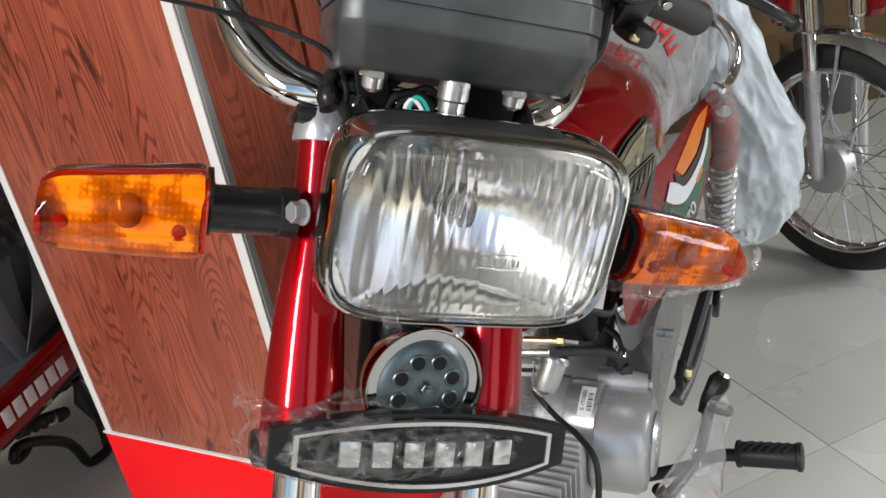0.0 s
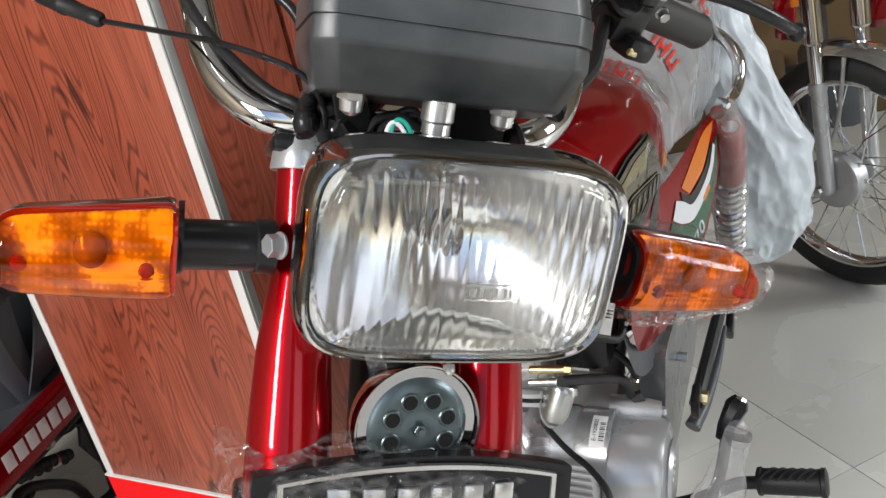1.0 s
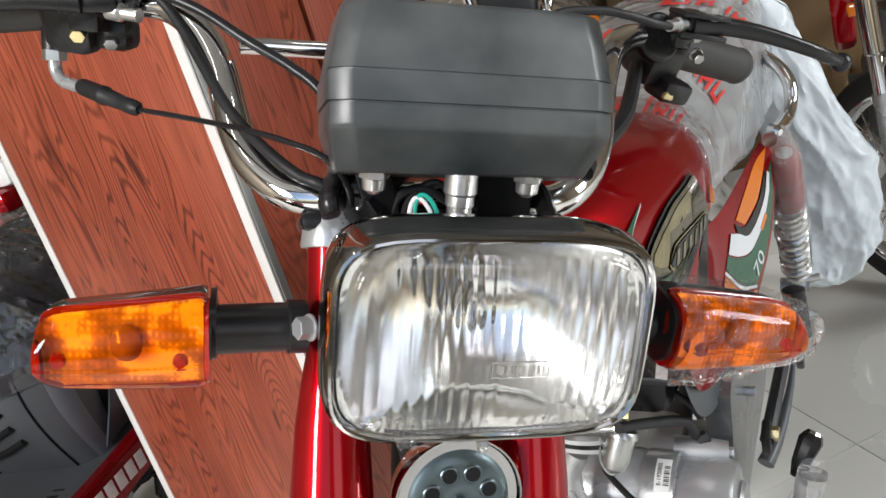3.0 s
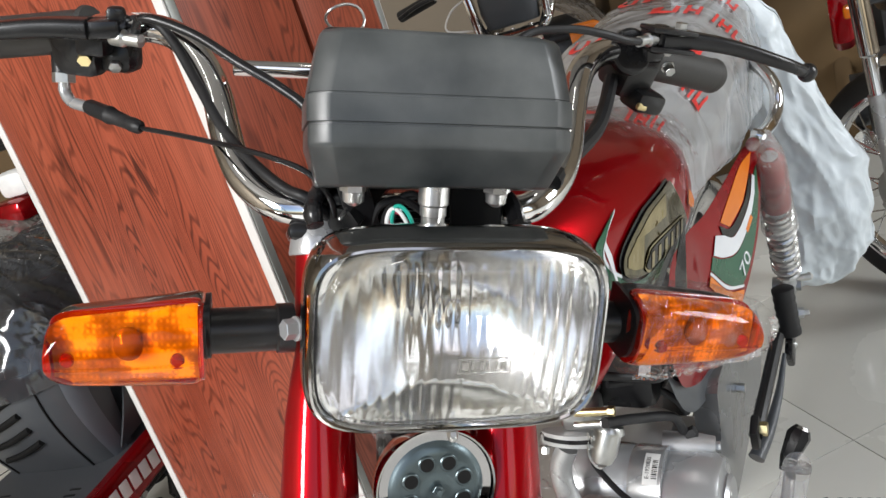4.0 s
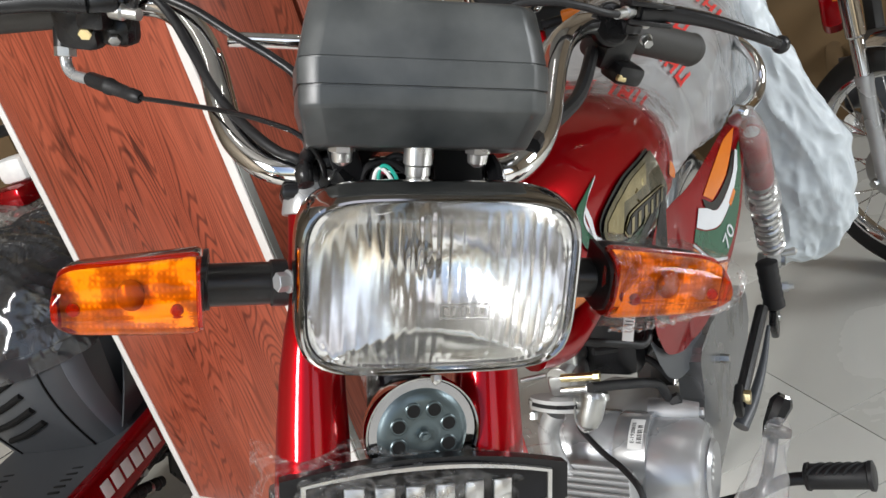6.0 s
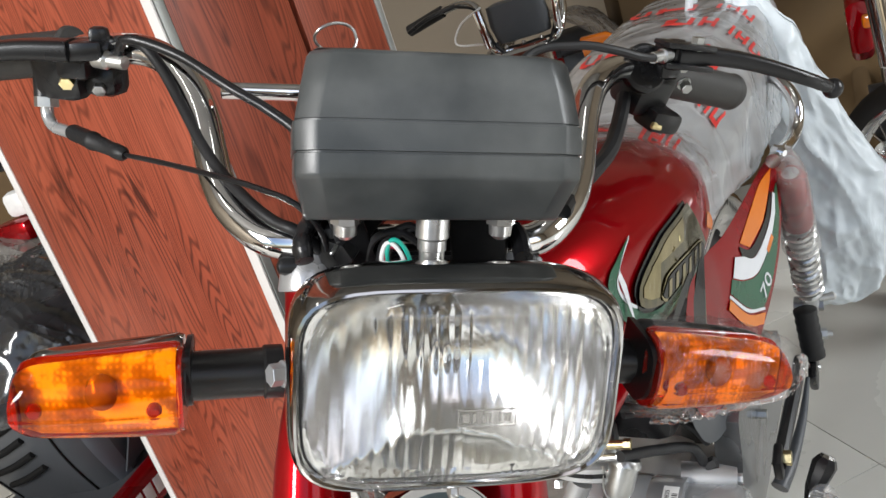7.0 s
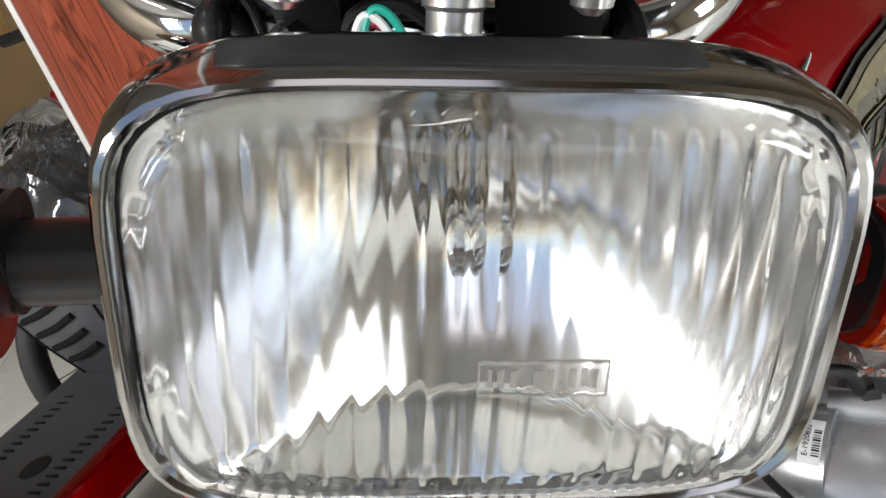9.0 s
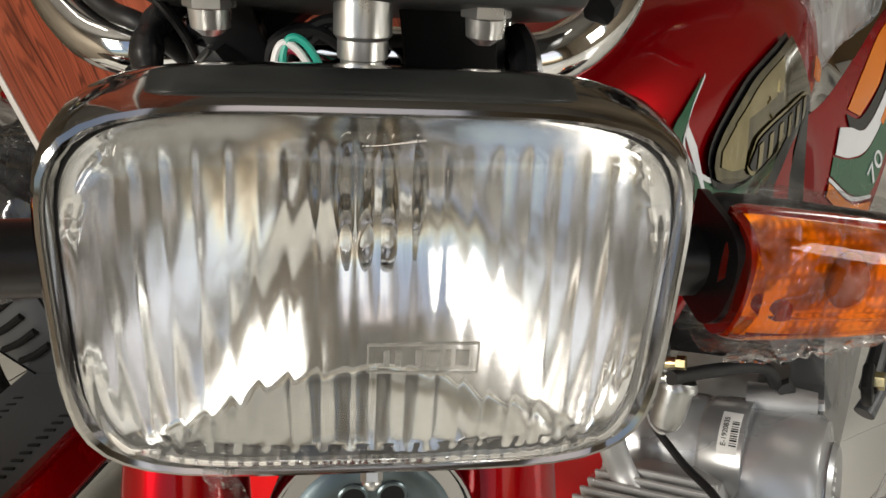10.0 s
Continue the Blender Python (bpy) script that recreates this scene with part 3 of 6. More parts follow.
    def scrap(u, v):
        return Vector((-0.049 + 0.009 * u + 0.006 * v, -0.054 - 0.003 * math.sin(v * 3) + 0.002 * noise.noise((u * 6, v * 5, 2)), -0.019 - 0.018 * v + 0.004 * u))
    part("tape_scrap", skin(scrap, 12, 18), BAR_WRAP, head, "loose scrap of clear tape")
    part("rim_screw", join(hexnut((0, -0.047, HZ - 0.0565), (0, -0.049, HZ - 0.0595), 0.0034), lathe((0, -0.048, HZ - 0.058), (0, -0.0505, HZ - 0.0615), ((0, 0.0026), (0.6, 0.003), (1, 0.0012)), 14)), ZINC, head, "small rim screw")


headlight()


def turn_signal(s):
    """s: -1 for the rider's right, 1 for the rider's left."""
    x0, x1 = (-0.1370, -0.2235) if s < 0 else (0.1455, 0.2350)
    stalk = join(lathe((s * 0.082, 0.036, -0.004), (x0 + s * 0.0025, 0.030, -0.002), ((0, 0.016), (0.18, 0.016), (0.2, 0.0145), (0.9, 0.0145), (0.95, 0.019), (1, 0.019)), 28))
    sig = part("turn_signal", stalk, BLACK, BIKE, "amber turn signal on a black rubber stalk", F)

    def sect(k, y0, y1, grow=0.0):
        x = x0 + (x1 - x0) * k
        start, bite = (0.84, 0.42) if s < 0 else (0.72, 0.42)
        far = min(1.0, max(0.0, (k - start) / (1 - start)))
        near = max(0.0, 1 - max(0.0, k) / 0.05)
        h = (0.0518 - (0.0100 if s < 0 else 0.0125) * max(0.0, k) ** 1.3) * (1 - 0.07 * near ** 2) * (1 - bite * (1 - math.sqrt(max(0.0, 1 - far * far)))) + grow
        zc = (0.0018 if s < 0 else 0.0035) - 0.0062 * k
        tip = 0.0075 * max(0.0, k) ** 2
        front = 0.0075 if y0 < 0.005 and y1 < 0.022 else 0.0
        dep = y1 - y0 - tip
        pts = rounded(dep, h, 0.0100, 5)
        side = [(-dep / 2, (h / 2 - 0.0100) * (1 - 2 * q / 37)) for q in range(1, 37)]
        pts[12:12] = side
        out = []
        for a, b in pts:
            f = max(0.0, -a / (dep / 2)) ** 2
            bulge = front * max(0.0, 1 - (b / (0.5 * h)) ** 2) + (0.0008 * math.exp(-((b + 0.004) / 0.0011) ** 2) if front else 0.0)
            # the inner end curls round the stalk above and below
            curl = max(s, 0) * 0.0055 * (2 * b / h) ** 2 * max(0.0, 1 - max(0.0, k) * 3)
            out.append((x - curl, (y0 + y1) / 2 + tip * 0.5 + a - bulge * f, zc + b))
        return out

    ks = (0.0, 0.012, 0.028, 0.05, 0.2, 0.4, 0.6, 0.68, 0.76, 0.80, 0.84, 0.89, 0.925, 0.953, 0.974, 0.989, 0.997, 1.0)
    part("housing", loft([sect(k, 0.022, 0.044, -0.007) for k in ks]), DARK_CHROME if s < 0 else BLACK, sig, "dark housing shell")
    lens = part("lens", loft([sect(k, -0.001, 0.021) for k in ks]), AMBER, sig, "glossy amber lens with red edges")
    lens.visible_shadow = False
    inner = loft([sect(k, 0.012, 0.0205, -0.008) for k in (0.02, 0.3, 0.6, 0.85, 0.96)])
    part("reflector", inner, AMBER_BACK, sig, "orange reflector with glints painted in")
    part("bezel", loft([sect(k, 0.000, 0.024, 0.0007) for k in (-0.02, -0.005, 0.005, 0.014)]), AMBER_RED, sig, "deep red lens edge")
    part("bezel", loft([sect(k, 0.0045, 0.0225, 0.0005) for k in (0.972, 0.985, 0.994, 1.0, 1.004)]), AMBER_RED, sig, "deep red lens edge")
    part("bezel", loft([sect(k, 0.0168, 0.0226, 0.0006) for k in ks]), AMBER_RED, sig, "deep red lens edge")
    part("flange", loft([sect(k, 0.004 if s > 0 else 0.016, 0.045, -0.003 if s > 0 else -0.009) for k in (-0.055, -0.050, -0.022, -0.018)]), BLACK, sig, "black base of the signal")
    part("bulb", lathe((x0 + s * 0.0405, 0.013, 0.002), (x0 + s * 0.0405, 0.005, 0.002), ((0, 0.0085), (0.5, 0.0082), (0.8, 0.0055), (1, 0.001)), 24), BULB, sig, "amber bulb")
    for x, z in ((x0 + s * 0.013, -0.0035), (x0 + s * 0.0735, -0.002)):
        part("lens_screw", lathe((x, 0.004, z), (x, -0.0022, z), ((0, 0.004), (0.6, 0.0042), (1, 0.003)), 16), AMBER_RED, sig, "red screw head")
    part("stalk_nut", hexnut((s * 0.082, 0.010, 0.010), (s * 0.089, 0.007, 0.011), 0.0065, 0.0078), ALLOY_PAINT, sig, "zinc hexagon nut")
    return sig


SIGNAL_R, SIGNAL_L = turn_signal(-1), turn_signal(1)


def fork_point(z, dy=0.0):
    return 0.081 - 0.5095 * (0.046 - z) + dy


def fork():
    body = tube([(0, fork_point(0.04, 0.035), 0.04), (0, fork_point(-0.14, 0.035), -0.14)], 0.022, 20)
    f = part("fork", body, BLACK, BIKE, "red front fork with chrome caps", F)
    for s in (-1, 1):
        x = s * 0.0635 - 0.0007
        P = lambda z, x=x: (x, fork_point(z), z)
        prof = ((0, 0.0268), (0.02, 0.0272), (0.24, 0.0256), (0.45, 0.0228), (0.58, 0.0192), (0.66, 0.0162), (1, 0.0155))
        part("cover", lathe(P(-0.150), P(0.035), prof, 32), RED, f, "glossy red fork cover")
        part("cap", lathe(P(0.030), P(0.058), ((0, 0.0195), (0.05, 0.0200), (0.55, 0.0180), (0.72, 0.015), (0.74, 0.011), (1, 0.010)), 28), ALLOY_PAINT, f, "dull zinc fork cap")
        part("cap_bolt", join(hexnut(P(0.058), P(0.068), 0.0085, 0.011), cyl(P(0.066), P(0.074), 0.004)), CHROME, f, "chrome cap bolt")
        part("tube", cyl(P(-0.34), P(-0.145), 0.0155), CHROME, f, "chrome fork tube")
        part("lower_leg", lathe(P(-0.66), P(-0.30), ((0, 0.014), (0.05, 0.018), (0.9, 0.019), (1, 0.0195))), ALLOY_PAINT, f, "silver lower leg")
    lower = box(0.19, 0.030, 0.020, (0, fork_point(-0.155, 0.012), -0.155), 0.004, (-27, 0, 0))
    part("lower_clamp", lower, BLACK, f)


fork()


def horn():
    big = 0.985
    c = Vector((0.0092, -0.0195, -0.0945))
    n = Vector((0.06, -0.94, 0.27)).normalized()
    P = lambda k: c + n * k * big
    back = lathe(P(-0.040), P(0.0), [(k, r * big) for k, r in ((0, 0.018), (0.3, 0.020), (0.45, 0.036), (0.6, 0.0395), (0.9, 0.040), (1, 0.0385))], 40)
    h = part("horn", back, DIMMED_CHROME, BIKE, "round steel horn with a ring of holes", F)
    m = along(P(0), P(1))[0] @ Matrix.Scale(big, 4)
    # a dished plate with a bolt; black discs paint the shade of eight round holes
    bm = bmesh.new()
    holes = [(0.0195 * math.cos(a), 0.0195 * math.sin(a)) for a in (2 * math.pi * (i + 0.5) / 8 for i in range(8))]
    na = 96
    prof = ((0.006, 0.004), (0.010, 0.0052), (0.013, 0.0048), (0.0165, 0.0044), (0.0195, 0.0042), (0.0235, 0.0038), (0.0275, 0.0032), (0.0310, 0.0012), (0.0340, -0.0010), (0.0375, -0.0016), (0.0392, -0.0008))
    rows = [[bm.verts.new(m @ Vector((r * math.cos(2 * math.pi * i / na), r * math.sin(2 * math.pi * i / na), z))) for i in range(na)] for r, z in prof]
    for a, b in zip(rows, rows[1:]):
        for i in range(na):
            bm.faces.new((a[i], a[(i + 1) % na], b[(i + 1) % na], b[i]))
    bm.faces.new(rows[0][::-1])
    part("ring", lathe(P(-0.012), P(0.003), [(k, r * big) for k, r in ((0, 0.0400), (0.3, 0.0412), (0.85, 0.0416), (1, 0.0408), (0.98, 0.0396), (0.75, 0.0390), (0.6, 0.0388))], 56), DIMMED_CHROME, h, "polished ring")
    part("grille", bm, HORN_STEEL, h, "blue-grey dished steel face")
    for x, y in holes:
        p = m @ Vector((x, y, 0.0035))
        q = m @ Vector((x, y, 0.0054))
        part("hole", join(lathe(p, q, ((0, 0.0055), (0.7, 0.0061), (1, 0.0055), (0.95, 0.0047), (0.5, 0.0045)), 20)), HORN_STEEL, h)
        part("hole_depth", lathe(m @ Vector((x, y, 0.003)), m @ Vector((x, y, 0.00515)), ((0, 0.0046), (1, 0.0046)), 18), INK, h, "black disc for the shade in the hole")
    part("bolt", join(hexnut(m @ Vector((0, 0, 0.004)), m @ Vector((0, 0, 0.0075)), 0.0042), lathe(m @ Vector((0, 0, 0.004)), m @ Vector((0, 0, 0.0095)), ((0, 0.0025), (1, 0.002)), 14)), HORN_STEEL, h, "centre bolt")
    part("bracket", tube([P(-0.03), P(-0.03) + Vector((0, 0.03, 0.02)), P(-0.03) + Vector((0, 0.05, 0.03))], 0.006, 8), BLACK, h)


horn()


def name_bar():
    """The curved bar across the fork: black face, chrome frame, plain raised blocks."""
    c = Vector((0.0125, -0.0509, -0.1235))
    m = F @ Matrix.Translation(c) @ pose(0, 0, 0, 90 - 22, 0, 0) @ Matrix.Diagonal((1.031, 0.913, 1.0, 1.0))

    def outline(w, h, n=14):
        top = [(w / 2 - w * i / n, h / 2 - 0.26 * h * (2 * i / n - 1) ** 2) for i in range(n + 1)]
        bot = [(-w / 2 + w * i / n, -h / 2 + 0.26 * h * (2 * i / n - 1) ** 2) for i in range(n + 1)]
        return top + bot

    def bowed(bm):
        for v in bm.verts:
            v.co.z -= 1.2 * v.co.x ** 2
        return bm

    plate = bowed(slab(outline(0.196, 0.058), 0.012, Matrix.Translation((0, 0, -0.012))))
    bar = part("fork_bar", plate, BLACK, BIKE, "curved black and chrome bar across the fork, wrapped in clear film", m)
    part("face", bowed(slab(outline(0.163, 0.043), 0.0015, Matrix())), BLACK_DECAL, bar, "glossy black face")
    o1, o2 = outline(0.1700, 0.0490), outline(0.1630, 0.0425)
    frame_bm = loft([[(x, y, 0) for x, y in o1], [(x * 0.995, y * 0.985, 0.0035) for x, y in o1], [(x, y, 0.0035) for x, y in o2], [(x, y, 0.0005) for x, y in o2]], cap=False)
    part("frame", bowed(frame_bm), SATIN, bar, "raised silver frame")
    for i in range(6):
        x = -0.0512 + 0.0198 * i
        part("raised_block", bowed(box(0.0128, 0.0185, 0.0030, (x, 0.0004, 0.0028), 0.0012)), SATIN, bar, "pale raised block in place of a letter")
    wrap = skin(lambda u, v: Vector(((u - 0.5) * 0.216 - 0.009, (v - 0.5) * 0.066 * (1 - 0.12 * math.cos(9 * u)) + 0.001, 0.0065 - 1.5 * ((u - 0.5) * 0.222) ** 2 - 0.030 * abs(2 * v - 1) ** 3 - 0.03 * abs(2 * u - 1) ** 6
                     + 0.0038 * noise.noise((u * 14, v * 6, 0)))), 90, 30)
    part("film_wrap", wrap, BAR_WRAP, bar, "crumpled clear film")


name_bar()


def instrument():
    """The black plastic instrument case over the headlight, seen from its front."""
    ax = pose(0.0045, 0.047, 0.094) @ pose(0, 0, 0, -22)

    def r(s, w, d, dy=0.0, c=0.0125):
        # chamfered upright corners with softened edges
        e, q = 0.0011, 0.72
        a, b = w * 0.5125, d / 2
        one = [(a, b - c * q - e), (a - 0.0003, b - c * q), (a - 0.0016, b - c * q + 2 * e), (a - c + 2 * e, b - 0.0012), (a - c, b - 0.0003), (a - c - e, b)]
        pts = one + [(-x, y) for x, y in one[::-1]] + [(-x, -y) for x, y in one] + [(x, -y) for x, y in one[::-1]]
        return [ax @ Vector((x, dy + y, s)) for x, y in pts]

    rows = [r(-0.005, 0.110, 0.036, 0.010), r(-0.005, 0.141, 0.052, 0.010), r(-0.0035, 0.1440, 0.0560, 0.0100), r(0.0160, 0.1545, 0.0752, 0.0010), r(0.0176, 0.1558, 0.0766, 0.0003), r(0.0195, 0.1562, 0.0770), r(0.0300, 0.1562, 0.0771), r(0.0303, 0.1542, 0.0752), r(0.0312, 0.1542, 0.0752), r(0.0315, 0.1576, 0.0785),
            r(0.0468, 0.1576, 0.0786), r(0.0471, 0.1545, 0.0755), r(0.0481, 0.1545, 0.0755), r(0.0484, 0.1556, 0.0766), r(0.065, 0.150, 0.074), r(0.0820, 0.1430, 0.0700), r(0.0850, 0.1390, 0.0660), r(0.0860, 0.1340, 0.0610), r(0.0860, 0.100, 0.03)]
    case = part("instrument_case", loft(rows), BLACK_CASE, BIKE, "matte black plastic instrument case", F)
    for s in (-1, 1):
        x = s * 0.046
        part("case_bolt", join(hexnut((x, 0.046, 0.094), (x, 0.045, 0.087), 0.0088, 0.0125), lathe((x, 0.045, 0.087), (x, 0.044, 0.078), ((0, 0.0072), (0.7, 0.0066), (1, 0.003)), 18)), SATIN, case, "domed chrome nut")
        part("bracket", box(0.020, 0.004, 0.050, (x * 0.86, 0.062, 0.068), 0.001, (12, s * 18, 0)), BLACK, case)
    part("drive_knob", join(lathe((0.004, 0.042, 0.098), (0.004, 0.037, 0.068), ((0, 0.0085), (0.05, 0.0098), (0.55, 0.0098), (0.6, 0.0085), (0.8, 0.0085), (0.82, 0.0075), (1, 0.0075)), 40)), SATIN, case, "knurled chrome cable nut")
    part("hook", box(0.030, 0.012, 0.008, (-0.050, 0.078, 0.176), 0.003, (-20, 0, 8)), BLACK, case, "black clip on the case")
    loop = [(-0.051 + 0.0120 * math.cos(a), 0.088 + 0.004 * math.sin(a * 2), 0.184 + 0.0085 * math.sin(a)) for a in (2 * math.pi * i / 12 for i in range(13))]
    part("wire_ring", tube(loop, 0.0009, 8, 6), ZINC, case, "thin wire ring")
    return case


CASE = instrument()


def handlebar():
    half = [(0.030, 0.082, 0.060), (0.070, 0.080, 0.060), (0.100, 0.082, 0.066), (0.120, 0.110, 0.080), (0.129, 0.150, 0.099), (0.129, 0.185, 0.122), (0.145, 0.220, 0.138), (0.186, 0.250, 0.142), (0.250, 0.280, 0.132), (0.350, 0.325, 0.110)]
    left = [(-0.350, 0.325, 0.110), (-0.250, 0.280, 0.132), (-0.1969, 0.2485, 0.1430), (-0.1671, 0.2316, 0.1420), (-0.1466, 0.2076, 0.1289), (-0.1343, 0.1821, 0.1117), (-0.1273, 0.1520, 0.0936), (-0.1224, 0.1333, 0.0819), (-0.1125, 0.1110, 0.0700), (-0.094, 0.0900, 0.0610), (-0.070, 0.080, 0.060), (-0.030, 0.082, 0.060)]
    half = half[:2] + [(0.0892, 0.0834, 0.0652), (0.1081, 0.1014, 0.0748), (0.1227, 0.1269, 0.0879), (0.1335, 0.1564, 0.1058), (0.1438, 0.1830, 0.1232), (0.1603, 0.2113, 0.1378), (0.1940, 0.2481, 0.1430)] + half[8:]
    bar = part("handlebar", tube(left + half, 0.0112, 20, 8), CHROME, BIKE, "chrome handlebar turned to its lock", F)
    part("cross_brace", cyl((-0.122, 0.190, 0.128), (0.122, 0.190, 0.128), 0.0062), CHROME, bar, "slim chrome brace")
    for s in (-1, 1):
        g0, g1 = Vector((s * 0.232, 0.272, 0.135)), Vector((s * 0.345, 0.3225, 0.111))
        prof = [(0, 0.0185), (0.03, 0.0195)] + [(0.06 + 0.02 * i, 0.0166 + 0.00025 * (i % 2)) for i in range(44)] + [(0.96, 0.0175), (1, 0.015)]
        part("grip", lathe(g0, g1, prof, 24), GRIP, bar, "black rubber grip")
        part("clamp", box(0.030, 0.036, 0.030, (s * 0.045, 0.082, 0.062), 0.006), BLACK, bar)
    return bar


BAR = handlebar()


# ---- controls on the handlebar ----
def lever(s, points, w0, w1):
    """A flat tapered lever through the points, with a ball at its tip."""
    line = spline(points, 6)
    rings = []
    for i, p in enumerate(line):
        d = (line[min(i + 1, len(line) - 1)] - line[max(i - 1, 0)]).normalized()
        side = d.cross(Vector((0, 0, 1))).normalized()
        up = side.cross(d)
        k = i / (len(line) - 1)
        rings.append([p + side * x + up * z for x, z in rounded(w0 + (w1 - w0) * k, 0.0155 - 0.005 * k, 0.0045, 3)])
    ball = bmesh.new()
    bmesh.ops.create_uvsphere(ball, u_segments=18, v_segments=12, radius=0.0088)
    bmesh.ops.translate(ball, vec=line[-1], verts=ball.verts)
    return join(loft(rings), ball)


def controls():
    # rider's left: clutch lever, perch, switch box
    part("clutch_lever", lever(1, [(0.232, 0.236, 0.158), (0.262, 0.238, 0.159), (0.300, 0.232, 0.156), (0.345, 0.226, 0.147), (0.383, 0.232, 0.137)], 0.027, 0.013), BLACK, BAR, "black clutch lever with a ball end")
    perch = join(box(0.036, 0.030, 0.014, (0.243, 0.243, 0.158), 0.003, (0, 8, 12)), box(0.020, 0.042, 0.022, (0.232, 0.262, 0.148), 0.004, (0, 0, 15)), cyl((0.236, 0.240, 0.170), (0.236, 0.240, 0.146), 0.007))
    part("clutch_perch", perch, BLACK, BAR, "black lever perch")
    part("cable_adjuster", join(lathe((0.224, 0.226, 0.160), (0.205, 0.214, 0.159), ((0, 0.0055), (0.45, 0.006), (0.5, 0.0045), (1, 0.0045)), 16)), ZINC, BAR, "zinc cable adjuster")
    sw = join(box(0.040, 0.040, 0.040, (0.226, 0.268, 0.125), 0.008, (20, 0, 20)), box(0.034, 0.030, 0.020, (0.240, 0.258, 0.100), 0.006, (10, 10, 18)))
    part("switch_box", sw, BLACK, BAR, "black switch box")
    part("clamp_ring", lathe((0.214, 0.254, 0.142), (0.216, 0.244, 0.146), ((0, 0.019), (0.2, 0.0205), (0.8, 0.0205), (1, 0.018)), 28), BLACK, BAR, "round black lever clamp")
    for dz in (-0.008, 0.008):
        part("perch_prong", box(0.046, 0.024, 0.0045, (0.240, 0.232, 0.159 + dz), 0.0015, (0, 4, 8)), BLACK, BAR)
    part("pivot_screw", join(hexnut((0.250, 0.232, 0.165), (0.250, 0.232, 0.174), 0.0055, 0.007)), ZINC, BAR, "plated pivot screw")
    part("switch_button", box(0.012, 0.005, 0.007, (0.233, 0.243, 0.097), 0.003, (0, 12, 18)), BRASS, BAR, "small yellow button")
    part("mirror_bolt", hexnut((0.252, 0.245, 0.133), (0.252, 0.238, 0.130), 0.0048, 0.006), ZINC, BAR, "plated bolt")
    part("mirror_bolt", hexnut((0.246, 0.243, 0.150), (0.246, 0.237, 0.147), 0.0045, 0.006), ZINC, BAR, "plated bolt")
    part("strap", tube([(0.206, 0.258, 0.118), (0.190, 0.225, 0.100), (0.165, 0.180, 0.090), (0.120, 0.120, 0.082), (0.098, 0.084, 0.080)], 0.0065, 10), RUBBER, BAR, "black wiring sleeve")
    part("clutch_cable", tube([(0.208, 0.215, 0.159), (0.190, 0.206, 0.161), (0.165, 0.202, 0.166), (0.135, 0.200, 0.168), (0.095, 0.190, 0.160), (0.060, 0.150, 0.120), (0.050, 0.110, 0.050)], 0.0034, 10), RUBBER, BAR, "black clutch cable")
    # rider's right: brake lever, throttle housing, cables
    part("brake_lever", lever(-1, [(-0.228, 0.240, 0.142), (-0.262, 0.246, 0.140), (-0.300, 0.252, 0.134), (-0.345, 0.262, 0.126), (-0.385, 0.270, 0.118)], 0.022, 0.012), BLACK, BAR, "black brake lever")
    part("brake_perch", join(box(0.040, 0.026, 0.014, (-0.222, 0.244, 0.142), 0.003, (0, -6, -12)), box(0.024, 0.040, 0.026, (-0.226, 0.262, 0.132), 0.005, (0, 0, -15)), box(0.014, 0.012, 0.016, (-0.209, 0.243, 0.151), 0.004)), BLACK, BAR, "black lever perch")
    part("cable_adjuster", lathe((-0.212, 0.238, 0.137), (-0.190, 0.226, 0.137), ((0, 0.0065), (0.4, 0.0068), (0.5, 0.0050), (1, 0.0050)), 16), ZINC, BAR, "zinc cable adjuster")
    part("throttle_housing", join(box(0.040, 0.042, 0.042, (-0.240, 0.276, 0.122), 0.010, (15, 0, -20)), box(0.030, 0.026, 0.024, (-0.212, 0.268, 0.116), 0.007, (0, 0, -20)), lathe((-0.256, 0.284, 0.122), (-0.258, 0.276, 0.098), ((0, 0.012), (0.5, 0.0100), (1, 0.0085)), 18)), BLACK, BAR, "black throttle housing")
    part("housing_bolt", hexnut((-0.236, 0.256, 0.118), (-0.236, 0.248, 0.115), 0.0055, 0.007), BRASS, BAR, "yellow plated bolt")
    part("housing_bolt", hexnut((-0.214, 0.255, 0.112), (-0.214, 0.250, 0.110), 0.005), ZINC, BAR, "plated screw")
    part("cable_ferrule", hexnut((-0.258, 0.277, 0.099), (-0.258, 0.275, 0.091), 0.009), ZINC, BAR, "zinc ferrule nut")
    part("cable_elbow", tube([(-0.258, 0.276, 0.093), (-0.2575, 0.274, 0.084), (-0.252, 0.267, 0.078), (-0.243, 0.258, 0.0775), (-0.230, 0.246, 0.0780)], 0.0048, 14), ALLOY_PAINT, BAR, "bent silver cable guide")
    boot = lathe((-0.236, 0.251, 0.0785), (-0.190, 0.200, 0.0770), ((0, 0.0056), (0.04, 0.0064), (0.36, 0.0066), (0.38, 0.0072), (0.44, 0.0071), (0.46, 0.0062), (0.8, 0.0052), (0.82, 0.0058), (0.95, 0.0054), (1, 0.003)), 18)
    part("cable_boot", boot, RUBBER, BAR, "ribbed rubber cable boot")
    part("throttle_cable", tube([(-0.191, 0.202, 0.0765), (-0.158, 0.155, 0.086), (-0.122, 0.100, 0.0965), (-0.096, 0.074, 0.098), (-0.073, 0.056, 0.094), (-0.058, 0.060, 0.074), (-0.052, 0.075, 0.045)], 0.0019, 10), BLACK, BAR, "thin black throttle cable")
